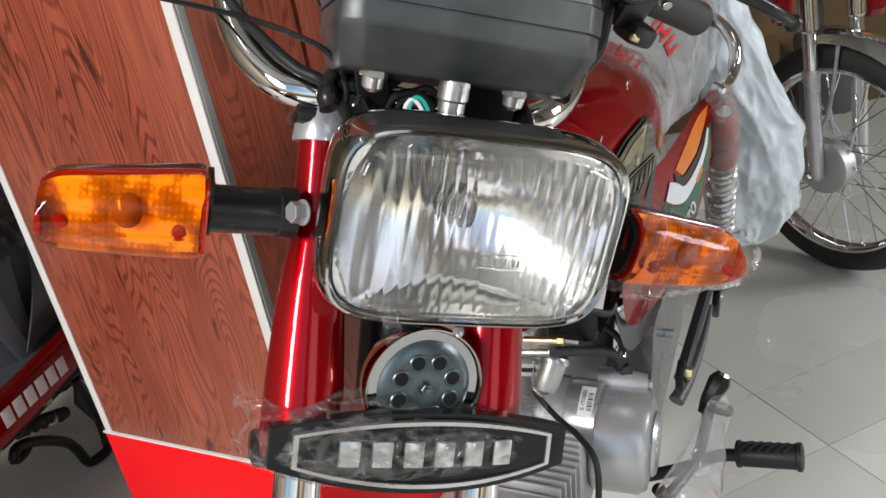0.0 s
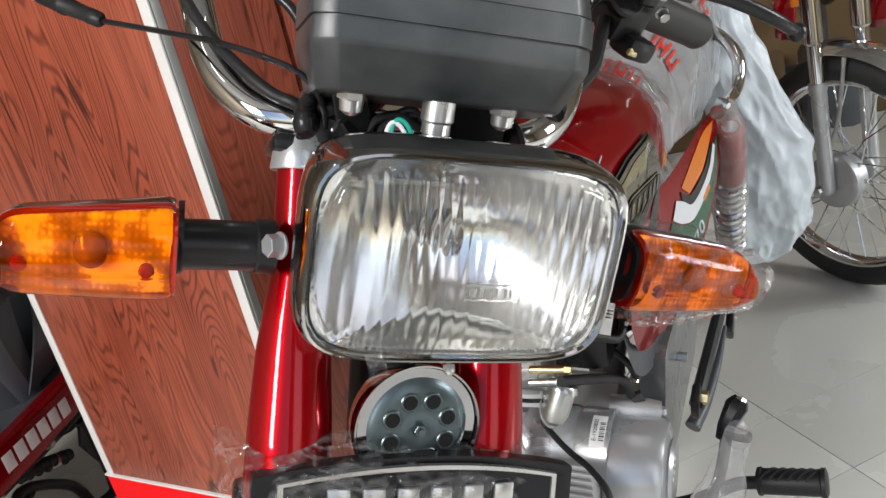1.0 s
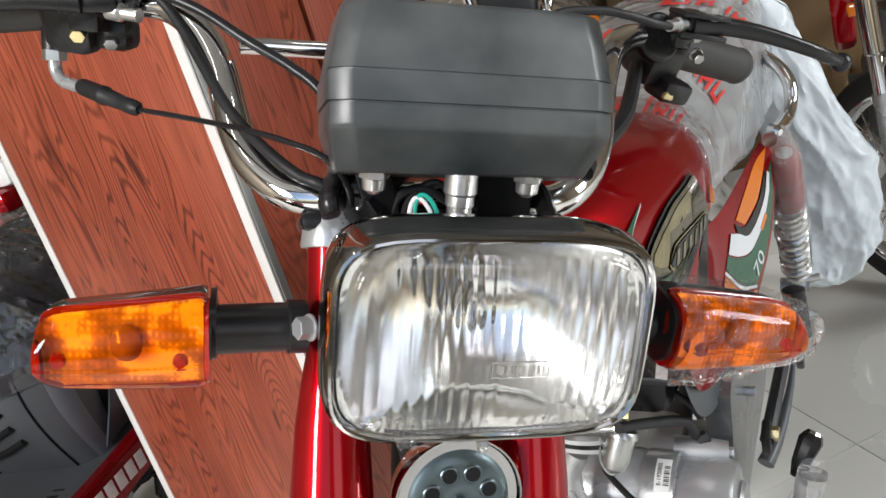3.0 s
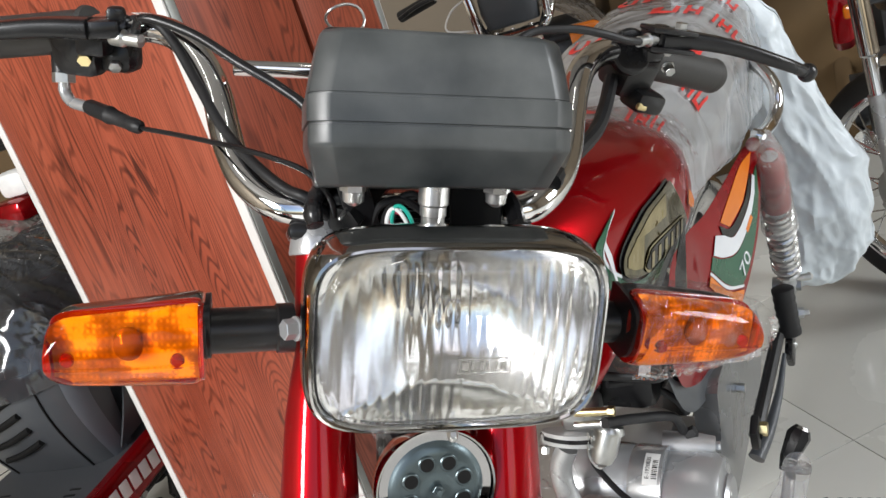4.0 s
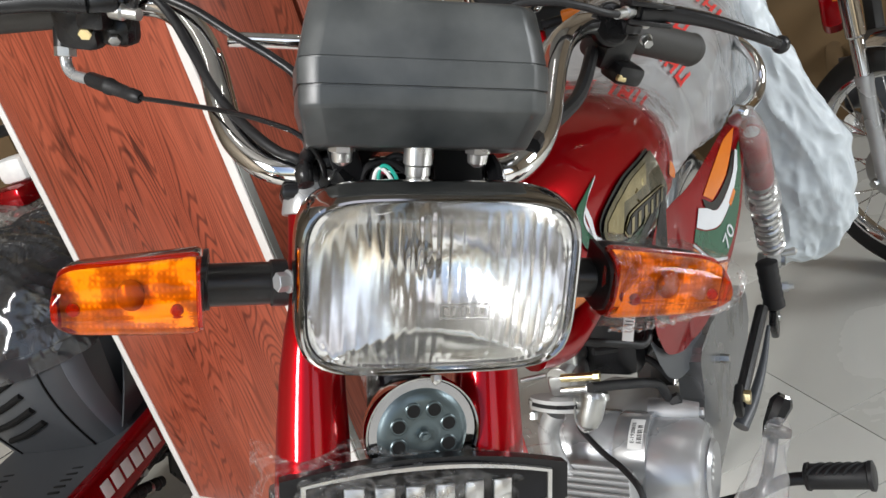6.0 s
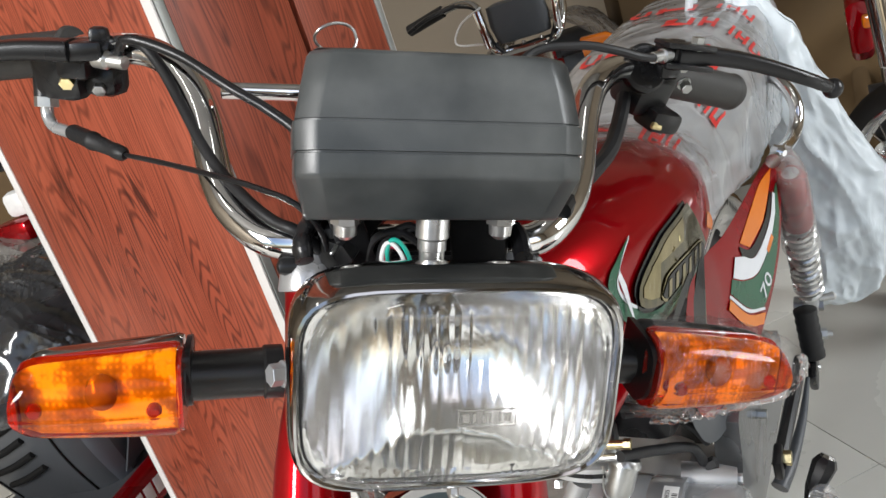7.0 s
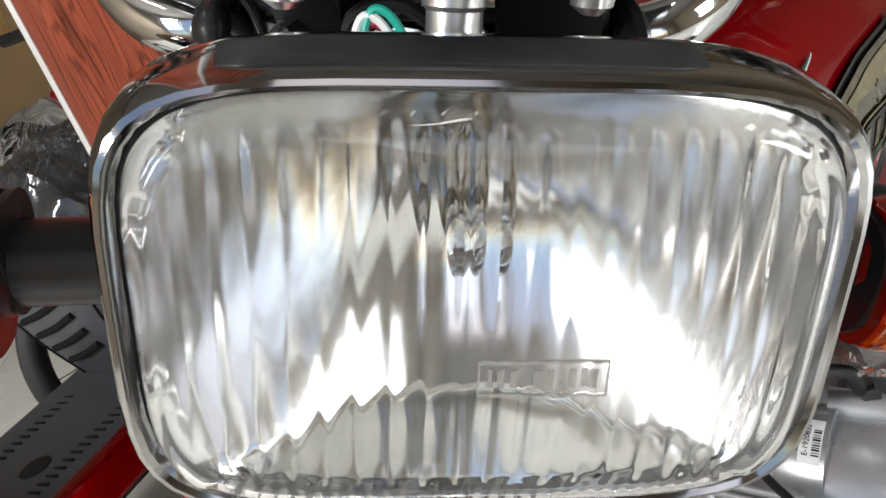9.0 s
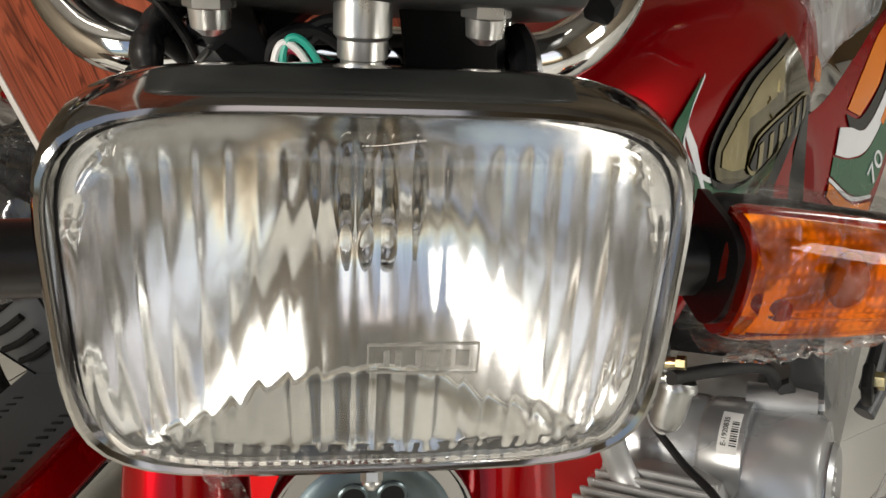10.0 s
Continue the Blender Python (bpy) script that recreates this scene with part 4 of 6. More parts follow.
    part("brake_cable", tube([(-0.196, 0.232, 0.139), (-0.1862, 0.2213, 0.1548), (-0.1516, 0.2037, 0.1488), (-0.1177, 0.1796, 0.1340), (-0.0886, 0.1630, 0.1213), (-0.0681, 0.1468, 0.1075), (-0.058, 0.120, 0.080), (-0.052, 0.075, 0.045)], 0.0036, 12), BLACK, BAR, "glossy black brake cable")
    part("wiring_sleeve", tube([(-0.204, 0.250, 0.148), (-0.1811, 0.2285, 0.1514), (-0.1654, 0.2131, 0.1401), (-0.1471, 0.1796, 0.1183), (-0.1316, 0.1464, 0.1005), (-0.1190, 0.1234, 0.0904), (-0.1011, 0.0940, 0.0816), (-0.0859, 0.0771, 0.0753), (-0.0710, 0.0670, 0.0721), (-0.050, 0.075, 0.050)], 0.0038, 12), RUBBER, BAR, "black wiring sleeve along the bar")
    part("wiring_sleeve", tube([(-0.1534, 0.2060, 0.1342), (-0.1381, 0.1757, 0.1118), (-0.1243, 0.1410, 0.0946), (-0.1131, 0.1182, 0.0862), (-0.0973, 0.0952, 0.0788), (-0.0783, 0.0774, 0.0707), (-0.05, 0.075, 0.055)], 0.0022, 10), RUBBER, BAR)
    for dx, dz, mat, label in ((0.0, 0.0, TEAL_WIRE, "green wire"), (-0.0028, -0.002, WHITE_WIRE, "white wire"), (-0.001, -0.0042, PINK_WIRE, "maroon wire")):
        part("wire_loop", tube([(-0.021 + dx, 0.036, 0.060 + dz), (-0.0225 + dx, 0.037, 0.072 + dz), (-0.0200 + dx, 0.038, 0.0795 + dz), (-0.0150 + dx, 0.037, 0.0785 + dz), (-0.0100 + dx, 0.035, 0.071 + dz), (-0.0065 + dx, 0.034, 0.058 + dz)], 0.0014, 8), mat, CASE, label)
    # taped loom, wedge and rod between case and headlight
    line = spline([(-0.0501, 0.0859, 0.0844), (-0.0599, 0.0781, 0.0810), (-0.0665, 0.0683, 0.0761), (-0.0699, 0.0579, 0.0705), (-0.0687, 0.0482, 0.0621)], 8)
    rings = []
    for i, p in enumerate(line):
        d = (line[min(i + 1, len(line) - 1)] - line[max(i - 1, 0)]).normalized()
        e1 = d.orthogonal().normalized()
        e2 = d.cross(e1)
        k = 0.0066 + 0.0016 * noise.noise((i * 0.21, 3, 1))
        rings.append([p + e1 * x * k + e2 * y * k * 0.8 for x, y in circle(1, 14)])
    part("taped_loom", loft(rings), TAPE_BLACK, CASE, "wrinkled black taped loom")
    part("taped_loom", tube([(-0.0438, 0.0992, 0.0784), (-0.0347, 0.0854, 0.0714), (-0.0313, 0.0776, 0.0657), (-0.0240, 0.0694, 0.0604)], 0.0040, 10), TAPE_BLACK, CASE, "black taped wires")
    part("wedge", tube([(-0.0155, 0.0957, 0.0775), (-0.0265, 0.0871, 0.0730), (-0.0371, 0.0756, 0.0672), (-0.0490, 0.0612, 0.0600)], 0.0062, 6, 6, 0.0110), BLACK, CASE, "flat black bracket arm")
    part("rod", cyl((-0.0383, 0.0744, 0.0785), (-0.0535, 0.0524, 0.0642), 0.0013), ZINC, CASE, "thin bright rod")
    for i, (x, r) in enumerate(((0.000, 0.0022), (0.006, 0.0017), (-0.007, 0.0026))):
        part("loom", tube([(x - 0.024, 0.066, 0.052), (x - 0.020, 0.062, 0.070), (x - 0.006, 0.060, 0.080 - 0.002 * i), (x + 0.008, 0.060, 0.068)], r, 8, 5), RUBBER, CASE)
    part("side_tube", tube([(0.0638, 0.0768, 0.0713), (0.0658, 0.0660, 0.0674), (0.0649, 0.0507, 0.0617)], 0.0062, 10), BLACK, CASE, "black tube under the nut")
    part("gauge_bracket", box(0.034, 0.006, 0.062, (0.036, 0.056, 0.072), 0.002, (10, -8, 0)), INK, CASE, "flat black bracket")
    part("top_yoke", box(0.170, 0.050, 0.012, (0, 0.088, 0.040), 0.005, (-27, 0, 0)), BLACK, CASE, "black fork yoke")


controls()


# ---- the motorcycle's tank ----
TANK = ((0.115, 0.085, 0.070, 0.845), (0.135, 0.130, 0.115, 0.838), (0.17, 0.170, 0.150, 0.830), (0.22, 0.208, 0.178, 0.825), (0.28, 0.232, 0.190, 0.821), (0.34, 0.248, 0.194, 0.818), (0.41, 0.258, 0.188, 0.814), (0.47, 0.258, 0.170, 0.807), (0.515, 0.215, 0.130, 0.805), (0.535, 0.130, 0.080, 0.803))


def tank_at(y):
    for a, b in zip(TANK, TANK[1:]):
        if a[0] <= y <= b[0]:
            k = (y - a[0]) / (b[0] - a[0])
            return [p + (q - p) * k for p, q in zip(a, b)]
    return TANK[-1] if y > 0.4 else TANK[0]


POW = 2.7


def tank_x(y, z):
    _, w, h, zc = tank_at(y)
    k = min(1.0, abs(z - zc) / (h / 2))
    return w / 2 * (1 - k ** POW) ** (1 / POW)


def band(a, b, surf, lift, n=26, m=8):
    """A decal between two lines of (y, z), laid on a side surface x = surf(y, z)."""
    la, lb = [spline([(0, *p) for p in q], 8) for q in (a, b)]

    def f(u, v):
        p = la[min(int(u * (len(la) - 1) + 0.5), len(la) - 1)]
        q = lb[min(int(u * (len(lb) - 1) + 0.5), len(lb) - 1)]
        y, z = p.y + (q.y - p.y) * v, p.z + (q.z - p.z) * v
        return Vector((surf(y, z) + lift, y, z))

    return skin(f, n, m, 0.0004)


def tank():
    rings = []
    ys = sorted({r[0] for r in TANK} | {0.125, 0.15, 0.195, 0.25, 0.31, 0.375, 0.44, 0.49})
    for y in ys:
        _, w, h, zc = tank_at(y)
        pts = []
        for i in range(40):
            a = 2 * math.pi * i / 40
            c, s = math.cos(a), math.sin(a)
            pts.append((w / 2 * math.copysign(abs(c) ** (2 / POW), c), y, zc + h / 2 * math.copysign(abs(s) ** (2 / POW), s)))
        rings.append(pts)
    bm = loft(rings)
    bmesh.ops.smooth_vert(bm, verts=bm.verts, factor=0.5, use_axis_x=True, use_axis_y=True, use_axis_z=True)
    t = part("fuel_tank", bm, RED, BIKE, "glossy red fuel tank with green swoosh and gold badge")
    inner = [(0.2515, 0.8690), (0.2260, 0.8590), (0.2130, 0.8472), (0.2160, 0.8320), (0.2320, 0.8160), (0.2620, 0.8010), (0.3100, 0.7920), (0.3700, 0.7850), (0.4300, 0.7800)]
    outer = [(0.2490, 0.8690), (0.2165, 0.8605), (0.2030, 0.8490), (0.2035, 0.8300), (0.2200, 0.8060), (0.2550, 0.7800), (0.3050, 0.7650), (0.3700, 0.7580), (0.4300, 0.7560)]
    part("swoosh", band(inner, outer, tank_x, 0.0010, 60), GREEN, t, "green decal")
    part("swoosh_line", band([(y + 0.0012, z + 0.0010) for y, z in inner], [(y - 0.0010, z - 0.0008) for y, z in inner], tank_x, 0.0016, 60, 2), WHITE_DECAL, t, "white line")
    part("swoosh_line", band([(0.398, 0.800), (0.408, 0.780), (0.418, 0.760)], [(0.404, 0.800), (0.414, 0.780), (0.424, 0.760)], tank_x, 0.0018, 16, 2), WHITE_DECAL, t, "white line")
    part("lower_decal", band([(0.170, 0.800), (0.19, 0.785), (0.23, 0.768), (0.28, 0.755)], [(0.165, 0.778), (0.19, 0.757), (0.23, 0.742), (0.28, 0.735)], tank_x, 0.0010), ORANGE, t, "orange decal")
    top = [(0.2335, 0.8235), (0.2385, 0.8315), (0.2545, 0.8395), (0.2890, 0.8485), (0.3250, 0.8500), (0.3690, 0.8500)]
    low = [(0.2345, 0.8155), (0.2480, 0.8060), (0.2760, 0.7965), (0.3260, 0.7905), (0.3850, 0.7850), (0.4060, 0.7930)]
    part("badge", band(top, low, tank_x, 0.0040, 44, 16), GOLD, t, "smoky gold leaf-shaped badge")
    part("badge_edge", band([(y - 0.0035, z + 0.0035) for y, z in top], [(y - 0.0010, z - 0.0035) for y, z in low], tank_x, 0.0022, 44, 16), BLACK_DECAL, t, "black badge edge")
    # reflections on the badge facets, painted as paler gold bands
    part("badge_facet", band([(0.262, 0.8360), (0.300, 0.8440), (0.345, 0.8455)], [(0.263, 0.8345), (0.300, 0.8300), (0.335, 0.8270)], tank_x, 0.0046, 20, 6), BRIGHT_GOLD, t, "brighter gold patch painted for the facet's reflection")
    part("badge_facet", band([(0.243, 0.8280), (0.262, 0.8350), (0.280, 0.8385)], [(0.240, 0.8200), (0.252, 0.8120), (0.268, 0.8060)], tank_x, 0.0046, 20, 6), BRIGHT_GOLD, t, "brighter gold patch painted for the facet's reflection")
    plate_top = [(0.2690, 0.8065), (0.2780, 0.8140), (0.2900, 0.8180), (0.3400, 0.8140), (0.3830, 0.8070), (0.3900, 0.8010)]
    plate_low = [(0.2700, 0.8040), (0.2760, 0.7975), (0.2900, 0.7945), (0.3400, 0.7920), (0.3880, 0.7885), (0.3930, 0.7940)]
    part("badge_rim", band(plate_top, plate_low, tank_x, 0.0054, 30, 8), BRIGHT_GOLD, t, "thin gold frame of the plate")
    inset = [((0.3310 + 0.965 * (y - 0.3310), z + 0.11 * (q - z)), (0.3310 + 0.965 * (w - 0.3310), q + 0.11 * (z - q))) for (y, z), (w, q) in zip(plate_top, plate_low)]
    part("badge_plate", band([p for p, _ in inset], [q for _, q in inset], tank_x, 0.0062, 30, 8), BLACK_DECAL, t, "dark name plate")
    for i in range(6):
        y = 0.2800 + 0.0175 * i
        z = 0.8062 - 0.075 * (y - 0.28)
        part("badge_block", band([(y + 0.004, z + 0.0068), (y + 0.0075, z + 0.0068), (y + 0.011, z + 0.0064)], [(y, z - 0.0068), (y + 0.0035, z - 0.0068), (y + 0.007, z - 0.0070)], tank_x, 0.0068, 4, 3), BRIGHT_GOLD, t, "slim gold block in place of a letter")
    part("rear_stripe", band([(0.440, 0.812), (0.452, 0.804), (0.462, 0.792)], [(0.430, 0.800), (0.446, 0.790), (0.460, 0.784)], tank_x, 0.0012), ORANGE, t, "orange decal")
    # loose clear film over the tank's rear
    def wrap(u, v):
        a = radians(12 + 128 * v)
        y = 0.530 - (0.110 + 0.090 * max(0.0, math.sin(a)) ** 3 + 0.012 * math.sin(a * 9)) * (1 - u)
        _, w, h, zc = tank_at(min(y, 0.505))
        c, s = math.cos(a), math.sin(a)
        k = 0.005 + 0.012 * u + 0.005 * noise.noise((u * 6, v * 12, 3))
        return Vector(((w / 2 + k) * math.copysign(abs(c) ** 0.75, c), y, zc + (h / 2 + k) * math.copysign(abs(s) ** 0.75, s)))
    part("tank_film", skin(wrap, 40, 70), TANK_WRAP, t, "loose clear film")


tank()


# ---- seat in its printed bag ----
def seat():
    def sect(y, w, h, z, c=0.05):
        return [(x, y, z + q) for x, q in rounded(w, h, c, 6)]
    s = part("seat", loft([sect(0.50, 0.12, 0.05, 0.800, 0.02), sect(0.53, 0.18, 0.09, 0.800), sect(0.62, 0.205, 0.11, 0.805), sect(0.80, 0.225, 0.12, 0.815), sect(1.0, 0.235, 0.13, 0.83), sect(1.15, 0.22, 0.12, 0.835), sect(1.19, 0.16, 0.07, 0.84, 0.03)]), BLACK_CASE, BIKE, "black dual seat under a milky printed plastic bag")

    def drape(y, a):
        k = (y - 0.44) / 0.80
        w = 0.110 + 0.030 * min(1, k * 2.5) + 0.010 * k
        top = 0.870 + 0.045 * min(1, k * 2.2) + 0.010 * k
        low = 0.790 - 0.06 * k
        c, s_ = math.cos(a), math.sin(a)
        x = w * math.copysign(abs(c) ** 0.62, c)
        z = low + (top - low) * max(s_, 0) ** 0.62 + min(s_, 0) * 0.05
        n = Vector((x, 0, z - 0.82)).normalized()
        fold = 0.006 * noise.noise((y * 9, a * 3.0, 1)) + 0.0045 * abs(noise.noise((y * 30 + a * 5, a * 5, 2))) + 0.0018 * math.sin(a * 14 + y * 18) * max(0, 1 - abs(s_) * 1.6)
        return Vector((x, y, z)) + n * fold

    bag = skin(lambda u, v: drape(0.435 + 0.80 * u, radians(-25 + 230 * v)), 80, 90)
    part("seat_bag", bag, SEAT_BAG, s, "milky plastic bag printed with red marks")
    # printed red marks, plain bars in rows
    for row, (y0, a1) in enumerate(((0.475, 44), (0.60, 26), (0.72, 50), (0.86, 28), (1.0, 46))):
        for i in range(5):
            a0 = radians(a1 + 13.0 * i)
            yy = y0 + 0.006 * i
            for k, (u0, u1, v0, v1) in enumerate(((0, 1, 0, 0.26), (0, 1, 0.74, 1), (0.38, 0.62, 0.2, 0.8) if i % 2 else (0, 0.24, 0.2, 0.8))):
                if i == 2 and k:
                    continue
                bm = skin(lambda u, v: drape(yy + 0.046 * (u0 + (u1 - u0) * u) + 0.006 * (v0 + (v1 - v0) * v), a0 + radians(9.6) * (v0 + (v1 - v0) * v)) + Vector((0.0022, -0.0010, 0.0030)), 8, 3, 0.0003)
                part("printed_bar", bm, RED_PRINT, s, "red printed bar in place of a letter")
    return s


RED_PRINT = varied("red_print", (0.55, 0.02, 0.02), (0.66, 0.05, 0.04), 30, (0.35, 0.5), 0.0)
seat()


# ---- side cover, shock absorber, rear parts ----
def cover_x(y, z):
    return 0.130 + 0.30 * max(y - 0.61, -0.06 + 0.35 * (y - 0.55)) - 0.5 * (z - 0.64) ** 2 - 0.15 * max(0, z - 0.70)


def side_cover():
    top = [(0.405, 0.655), (0.43, 0.700), (0.48, 0.722), (0.53, 0.722), (0.58, 0.722), (0.65, 0.738), (0.72, 0.757), (0.748, 0.758)]
    low = [(0.410, 0.610), (0.44, 0.565), (0.50, 0.530), (0.54, 0.518), (0.58, 0.516), (0.63, 0.540), (0.70, 0.620), (0.750, 0.735)]
    shell = band(top, low, cover_x, 0.0, 30, 14)
    c = part("side_cover", shell, RED, BIKE, "red side cover with orange, white and green stripes")
    tip = (0.738, 0.748)
    lines = [
        ([(0.610, 0.700), (0.655, 0.722), (0.70, 0.742), tip], [(0.632, 0.684), (0.675, 0.700), (0.715, 0.728), tip], ORANGE, "orange stripe"),
        ([(0.606, 0.697), (0.634, 0.682), (0.676, 0.697), (0.715, 0.725)], [(0.610, 0.682), (0.640, 0.668), (0.68, 0.686), (0.717, 0.722)], BLACK_DECAL, "black stripe"),
        ([(0.592, 0.690), (0.612, 0.681), (0.641, 0.667), (0.682, 0.685), (0.720, 0.722)], [(0.580, 0.668), (0.608, 0.652), (0.645, 0.645), (0.688, 0.670), (0.724, 0.718)], WHITE_DECAL, "pale lilac stripe"),
        ([(0.578, 0.667), (0.608, 0.650), (0.646, 0.642), (0.690, 0.668), (0.728, 0.722)], [(0.570, 0.652), (0.61, 0.612), (0.655, 0.590), (0.70, 0.640), (0.738, 0.728)], GREEN, "green stripe"),
        ([(0.568, 0.651), (0.61, 0.610), (0.656, 0.588)], [(0.566, 0.648), (0.608, 0.606), (0.656, 0.584)], WHITE_DECAL, "white line"),
        ([(0.566, 0.646), (0.608, 0.603), (0.656, 0.580)], [(0.560, 0.635), (0.602, 0.590), (0.650, 0.566)], ORANGE, "orange stripe"),
    ]
    for i, (a, b, mat, label) in enumerate(lines):
        part("stripe", band(a, b, cover_x, 0.0010 + 0.0004 * (i % 3), 24, 5), mat, c, label)
    part("stripe_mark", band([(0.672, 0.662), (0.690, 0.676)], [(0.677, 0.655), (0.695, 0.669)], cover_x, 0.0022, 6, 2), ORANGE, c, "small orange mark")
    m = PLACE[BIKE] @ Matrix.Translation((0.1475, 0.662, 0.616)) @ Matrix(((0.2333, -0.1676, 0.9578), (0.7776, -0.5586, -0.2873), (0.5832, 0.8118, 0.0))).to_4x4()
    lettering("70", 0.034, m, WHITE_DECAL, c, "model_number")
    part("lower_cover", band([(0.405, 0.612), (0.44, 0.572), (0.50, 0.535), (0.60, 0.516)], [(0.430, 0.555), (0.455, 0.520), (0.50, 0.492), (0.585, 0.476)], lambda y, z: 0.098 + 0.12 * (y - 0.5), 0.0, 20, 8), GREY_PLASTIC, c, "dark grey lower flap")
    return c


side_cover()


CASE_GREY = varied("film_grey_case", (0.17, 0.175, 0.18), (0.26, 0.265, 0.27), 9, (0.22, 0.34), 0.10, 0.6, 0.4, fine=6)


def rear():
    # shock absorber with chrome spring
    a, b = Vector((0.178, 0.750, 0.735)), Vector((0.176, 0.915, 0.455))
    sh = part("shock_absorber", cyl(a, b, 0.012, n=20), ALLOY_PAINT, BIKE, "rear shock with red cover and chrome spring")
    q = a + (b - a) * 0.34
    part("cover", lathe(a, q, ((0, 0.014), (0.08, 0.0195), (0.9, 0.0212), (1, 0.020)), 28), RED, sh, "red upper cover")
    d = (b - a).normalized()
    e1 = d.orthogonal().normalized()
    e2 = d.cross(e1)
    coil = [q + (b - q) * (0.02 + 0.80 * i / 180) + (e1 * math.cos(2 * math.pi * 12 * i / 180) + e2 * math.sin(2 * math.pi * 12 * i / 180)) * 0.0180 for i in range(181)]
    part("spring", tube(coil, 0.0046, 8, 1), SATIN, sh, "chrome coil spring")
    part("film_wrap", lathe(a - d * 0.045, a + (b - a) * 0.50, ((0, 0.008), (0.10, 0.015), (0.25, 0.0215), (0.55, 0.0235), (0.80, 0.0240), (1, 0.027)), 28), MILKY_WRAP, sh, "clear film").visible_shadow = False
    part("lower_eye", join(cyl((0.150, 0.922, 0.448), (0.186, 0.922, 0.448), 0.014), hexnut((0.184, 0.922, 0.448), (0.194, 0.922, 0.448), 0.009, 0.012)), ZINC, sh, "zinc lower mount")
    part("stud", join(cyl((0.186, 0.925, 0.458), (0.206, 0.930, 0.460), 0.006), lathe((0.204, 0.930, 0.460), (0.212, 0.931, 0.461), ((0, 0.007), (0.6, 0.0065), (1, 0.002)), 14)), ZINC, sh, "acorn nut")
    part("stud", join(hexnut((0.178, 0.905, 0.405), (0.196, 0.908, 0.404), 0.009), cyl((0.19, 0.907, 0.404), (0.204, 0.91, 0.404), 0.005)), ZINC, sh, "axle adjuster")
    # passenger footrest
    fr = part("passenger_footrest", join(tube([(0.148, 0.600, 0.380), (0.168, 0.775, 0.438)], 0.0095, 10), box(0.012, 0.034, 0.040, (0.148, 0.603, 0.384), 0.004, (18, 0, 0))), BLACK, BIKE, "folded black footrest on a black bracket")
    part("rubber", lathe((0.176, 0.806, 0.505), (0.184, 0.800, 0.425), [(0, 0.012), (0.03, 0.0165)] + [(0.08 + 0.08 * i, 0.0168 - 0.0012 * (i % 2)) for i in range(11)] + [(0.97, 0.0165), (1, 0.013)], 18), RUBBER, fr, "ribbed rubber")
    part("bracket", box(0.012, 0.050, 0.048, (0.182, 0.800, 0.405), 0.004, (35, 0, 0)), BLACK, fr)
    part("rivet", lathe((0.187, 0.812, 0.400), (0.191, 0.812, 0.400), ((0, 0.0065), (1, 0.004)), 14), ZINC, fr, "pale rivet")
    part("bolt", hexnut((0.152, 0.607, 0.388), (0.164, 0.607, 0.388), 0.010, 0.0125), BRASS, fr, "yellow plated bolt")
    # chain case and frame parts
    case_out = [(0.525, 0.44), (0.53, 0.495), (0.55, 0.505), (0.62, 0.498), (0.735, 0.470), (0.86, 0.425), (0.95, 0.385), (0.98, 0.35), (0.98, 0.30), (0.92, 0.26), (0.70, 0.27), (0.55, 0.28), (0.47, 0.34)]
    m = Matrix.Translation((0.085, 0, 0)) @ Matrix(((0, 0, 1), (1, 0, 0), (0, 1, 0))).to_4x4()
    cc = part("chain_case", slab(case_out, 0.032, m), CASE_GREY, BIKE, "silver chain case", smooth=False)
    part("case_bolt", hexnut((0.117, 0.669, 0.412), (0.130, 0.669, 0.412), 0.007, 0.009), ZINC, cc, "plated bolt")
    part("side_stand", tube([(0.140, 0.640, 0.310), (0.155, 0.680, 0.330), (0.168, 0.730, 0.365), (0.176, 0.770, 0.410)], 0.012, 12, r_end=0.003), GREY_PLASTIC, cc, "dark stand arm")
    part("side_stand", tube([(0.130, 0.52, 0.24), (0.20, 0.55, 0.12), (0.255, 0.58, 0.008)], 0.010, 12), BLACK, cc, "black side stand")
    fr2 = part("frame", tube([(0, 0.09, 0.80), (0, 0.22, 0.735), (0, 0.42, 0.70), (0, 0.62, 0.66), (0, 0.95, 0.70)], 0.030, 16), RED, BIKE, "red spine frame")
    part("down_plate", tube([(0.05, 0.165, 0.735), (0.055, 0.235, 0.705), (0.058, 0.330, 0.700), (0.06, 0.42, 0.690)], 0.014, 12), RED, fr2, "red frame rail")
    part("air_box", box(0.120, 0.150, 0.150, (0.010, 0.50, 0.60), 0.020, (-12, 0, 0)), BLACK, fr2, "black air filter box")
    part("air_duct", tube([(0.015, 0.49, 0.60), (0.0, 0.46, 0.588), (-0.008, 0.435, 0.580)], 0.020, 14), BLACK, fr2, "black rubber duct")
    for i in range(5):
        p = Vector((0.030, 0.440 + 0.016 * i, 0.600 - 0.006 * i))
        part("duct_rib", lathe(p, p + Vector((0.004, 0.007, 0.0)), ((0, 0.024), (0.5, 0.028), (1, 0.024)), 20), RUBBER, fr2)
    part("cover_fold", slab([(0, 0), (0.085, 0.020), (0.120, 0.080), (0.060, 0.120), (0.010, 0.060)], 0.006, pose(0.040, 0.455, 0.545, 62, 0, 40)), BLACK, fr2, "black rubber flap", smooth=False)
    part("hose", tube([(0.020, 0.40, 0.590), (0.050, 0.430, 0.575), (0.078, 0.455, 0.540), (0.088, 0.480, 0.500)], 0.0046, 10), RUBBER, fr2, "black hose")
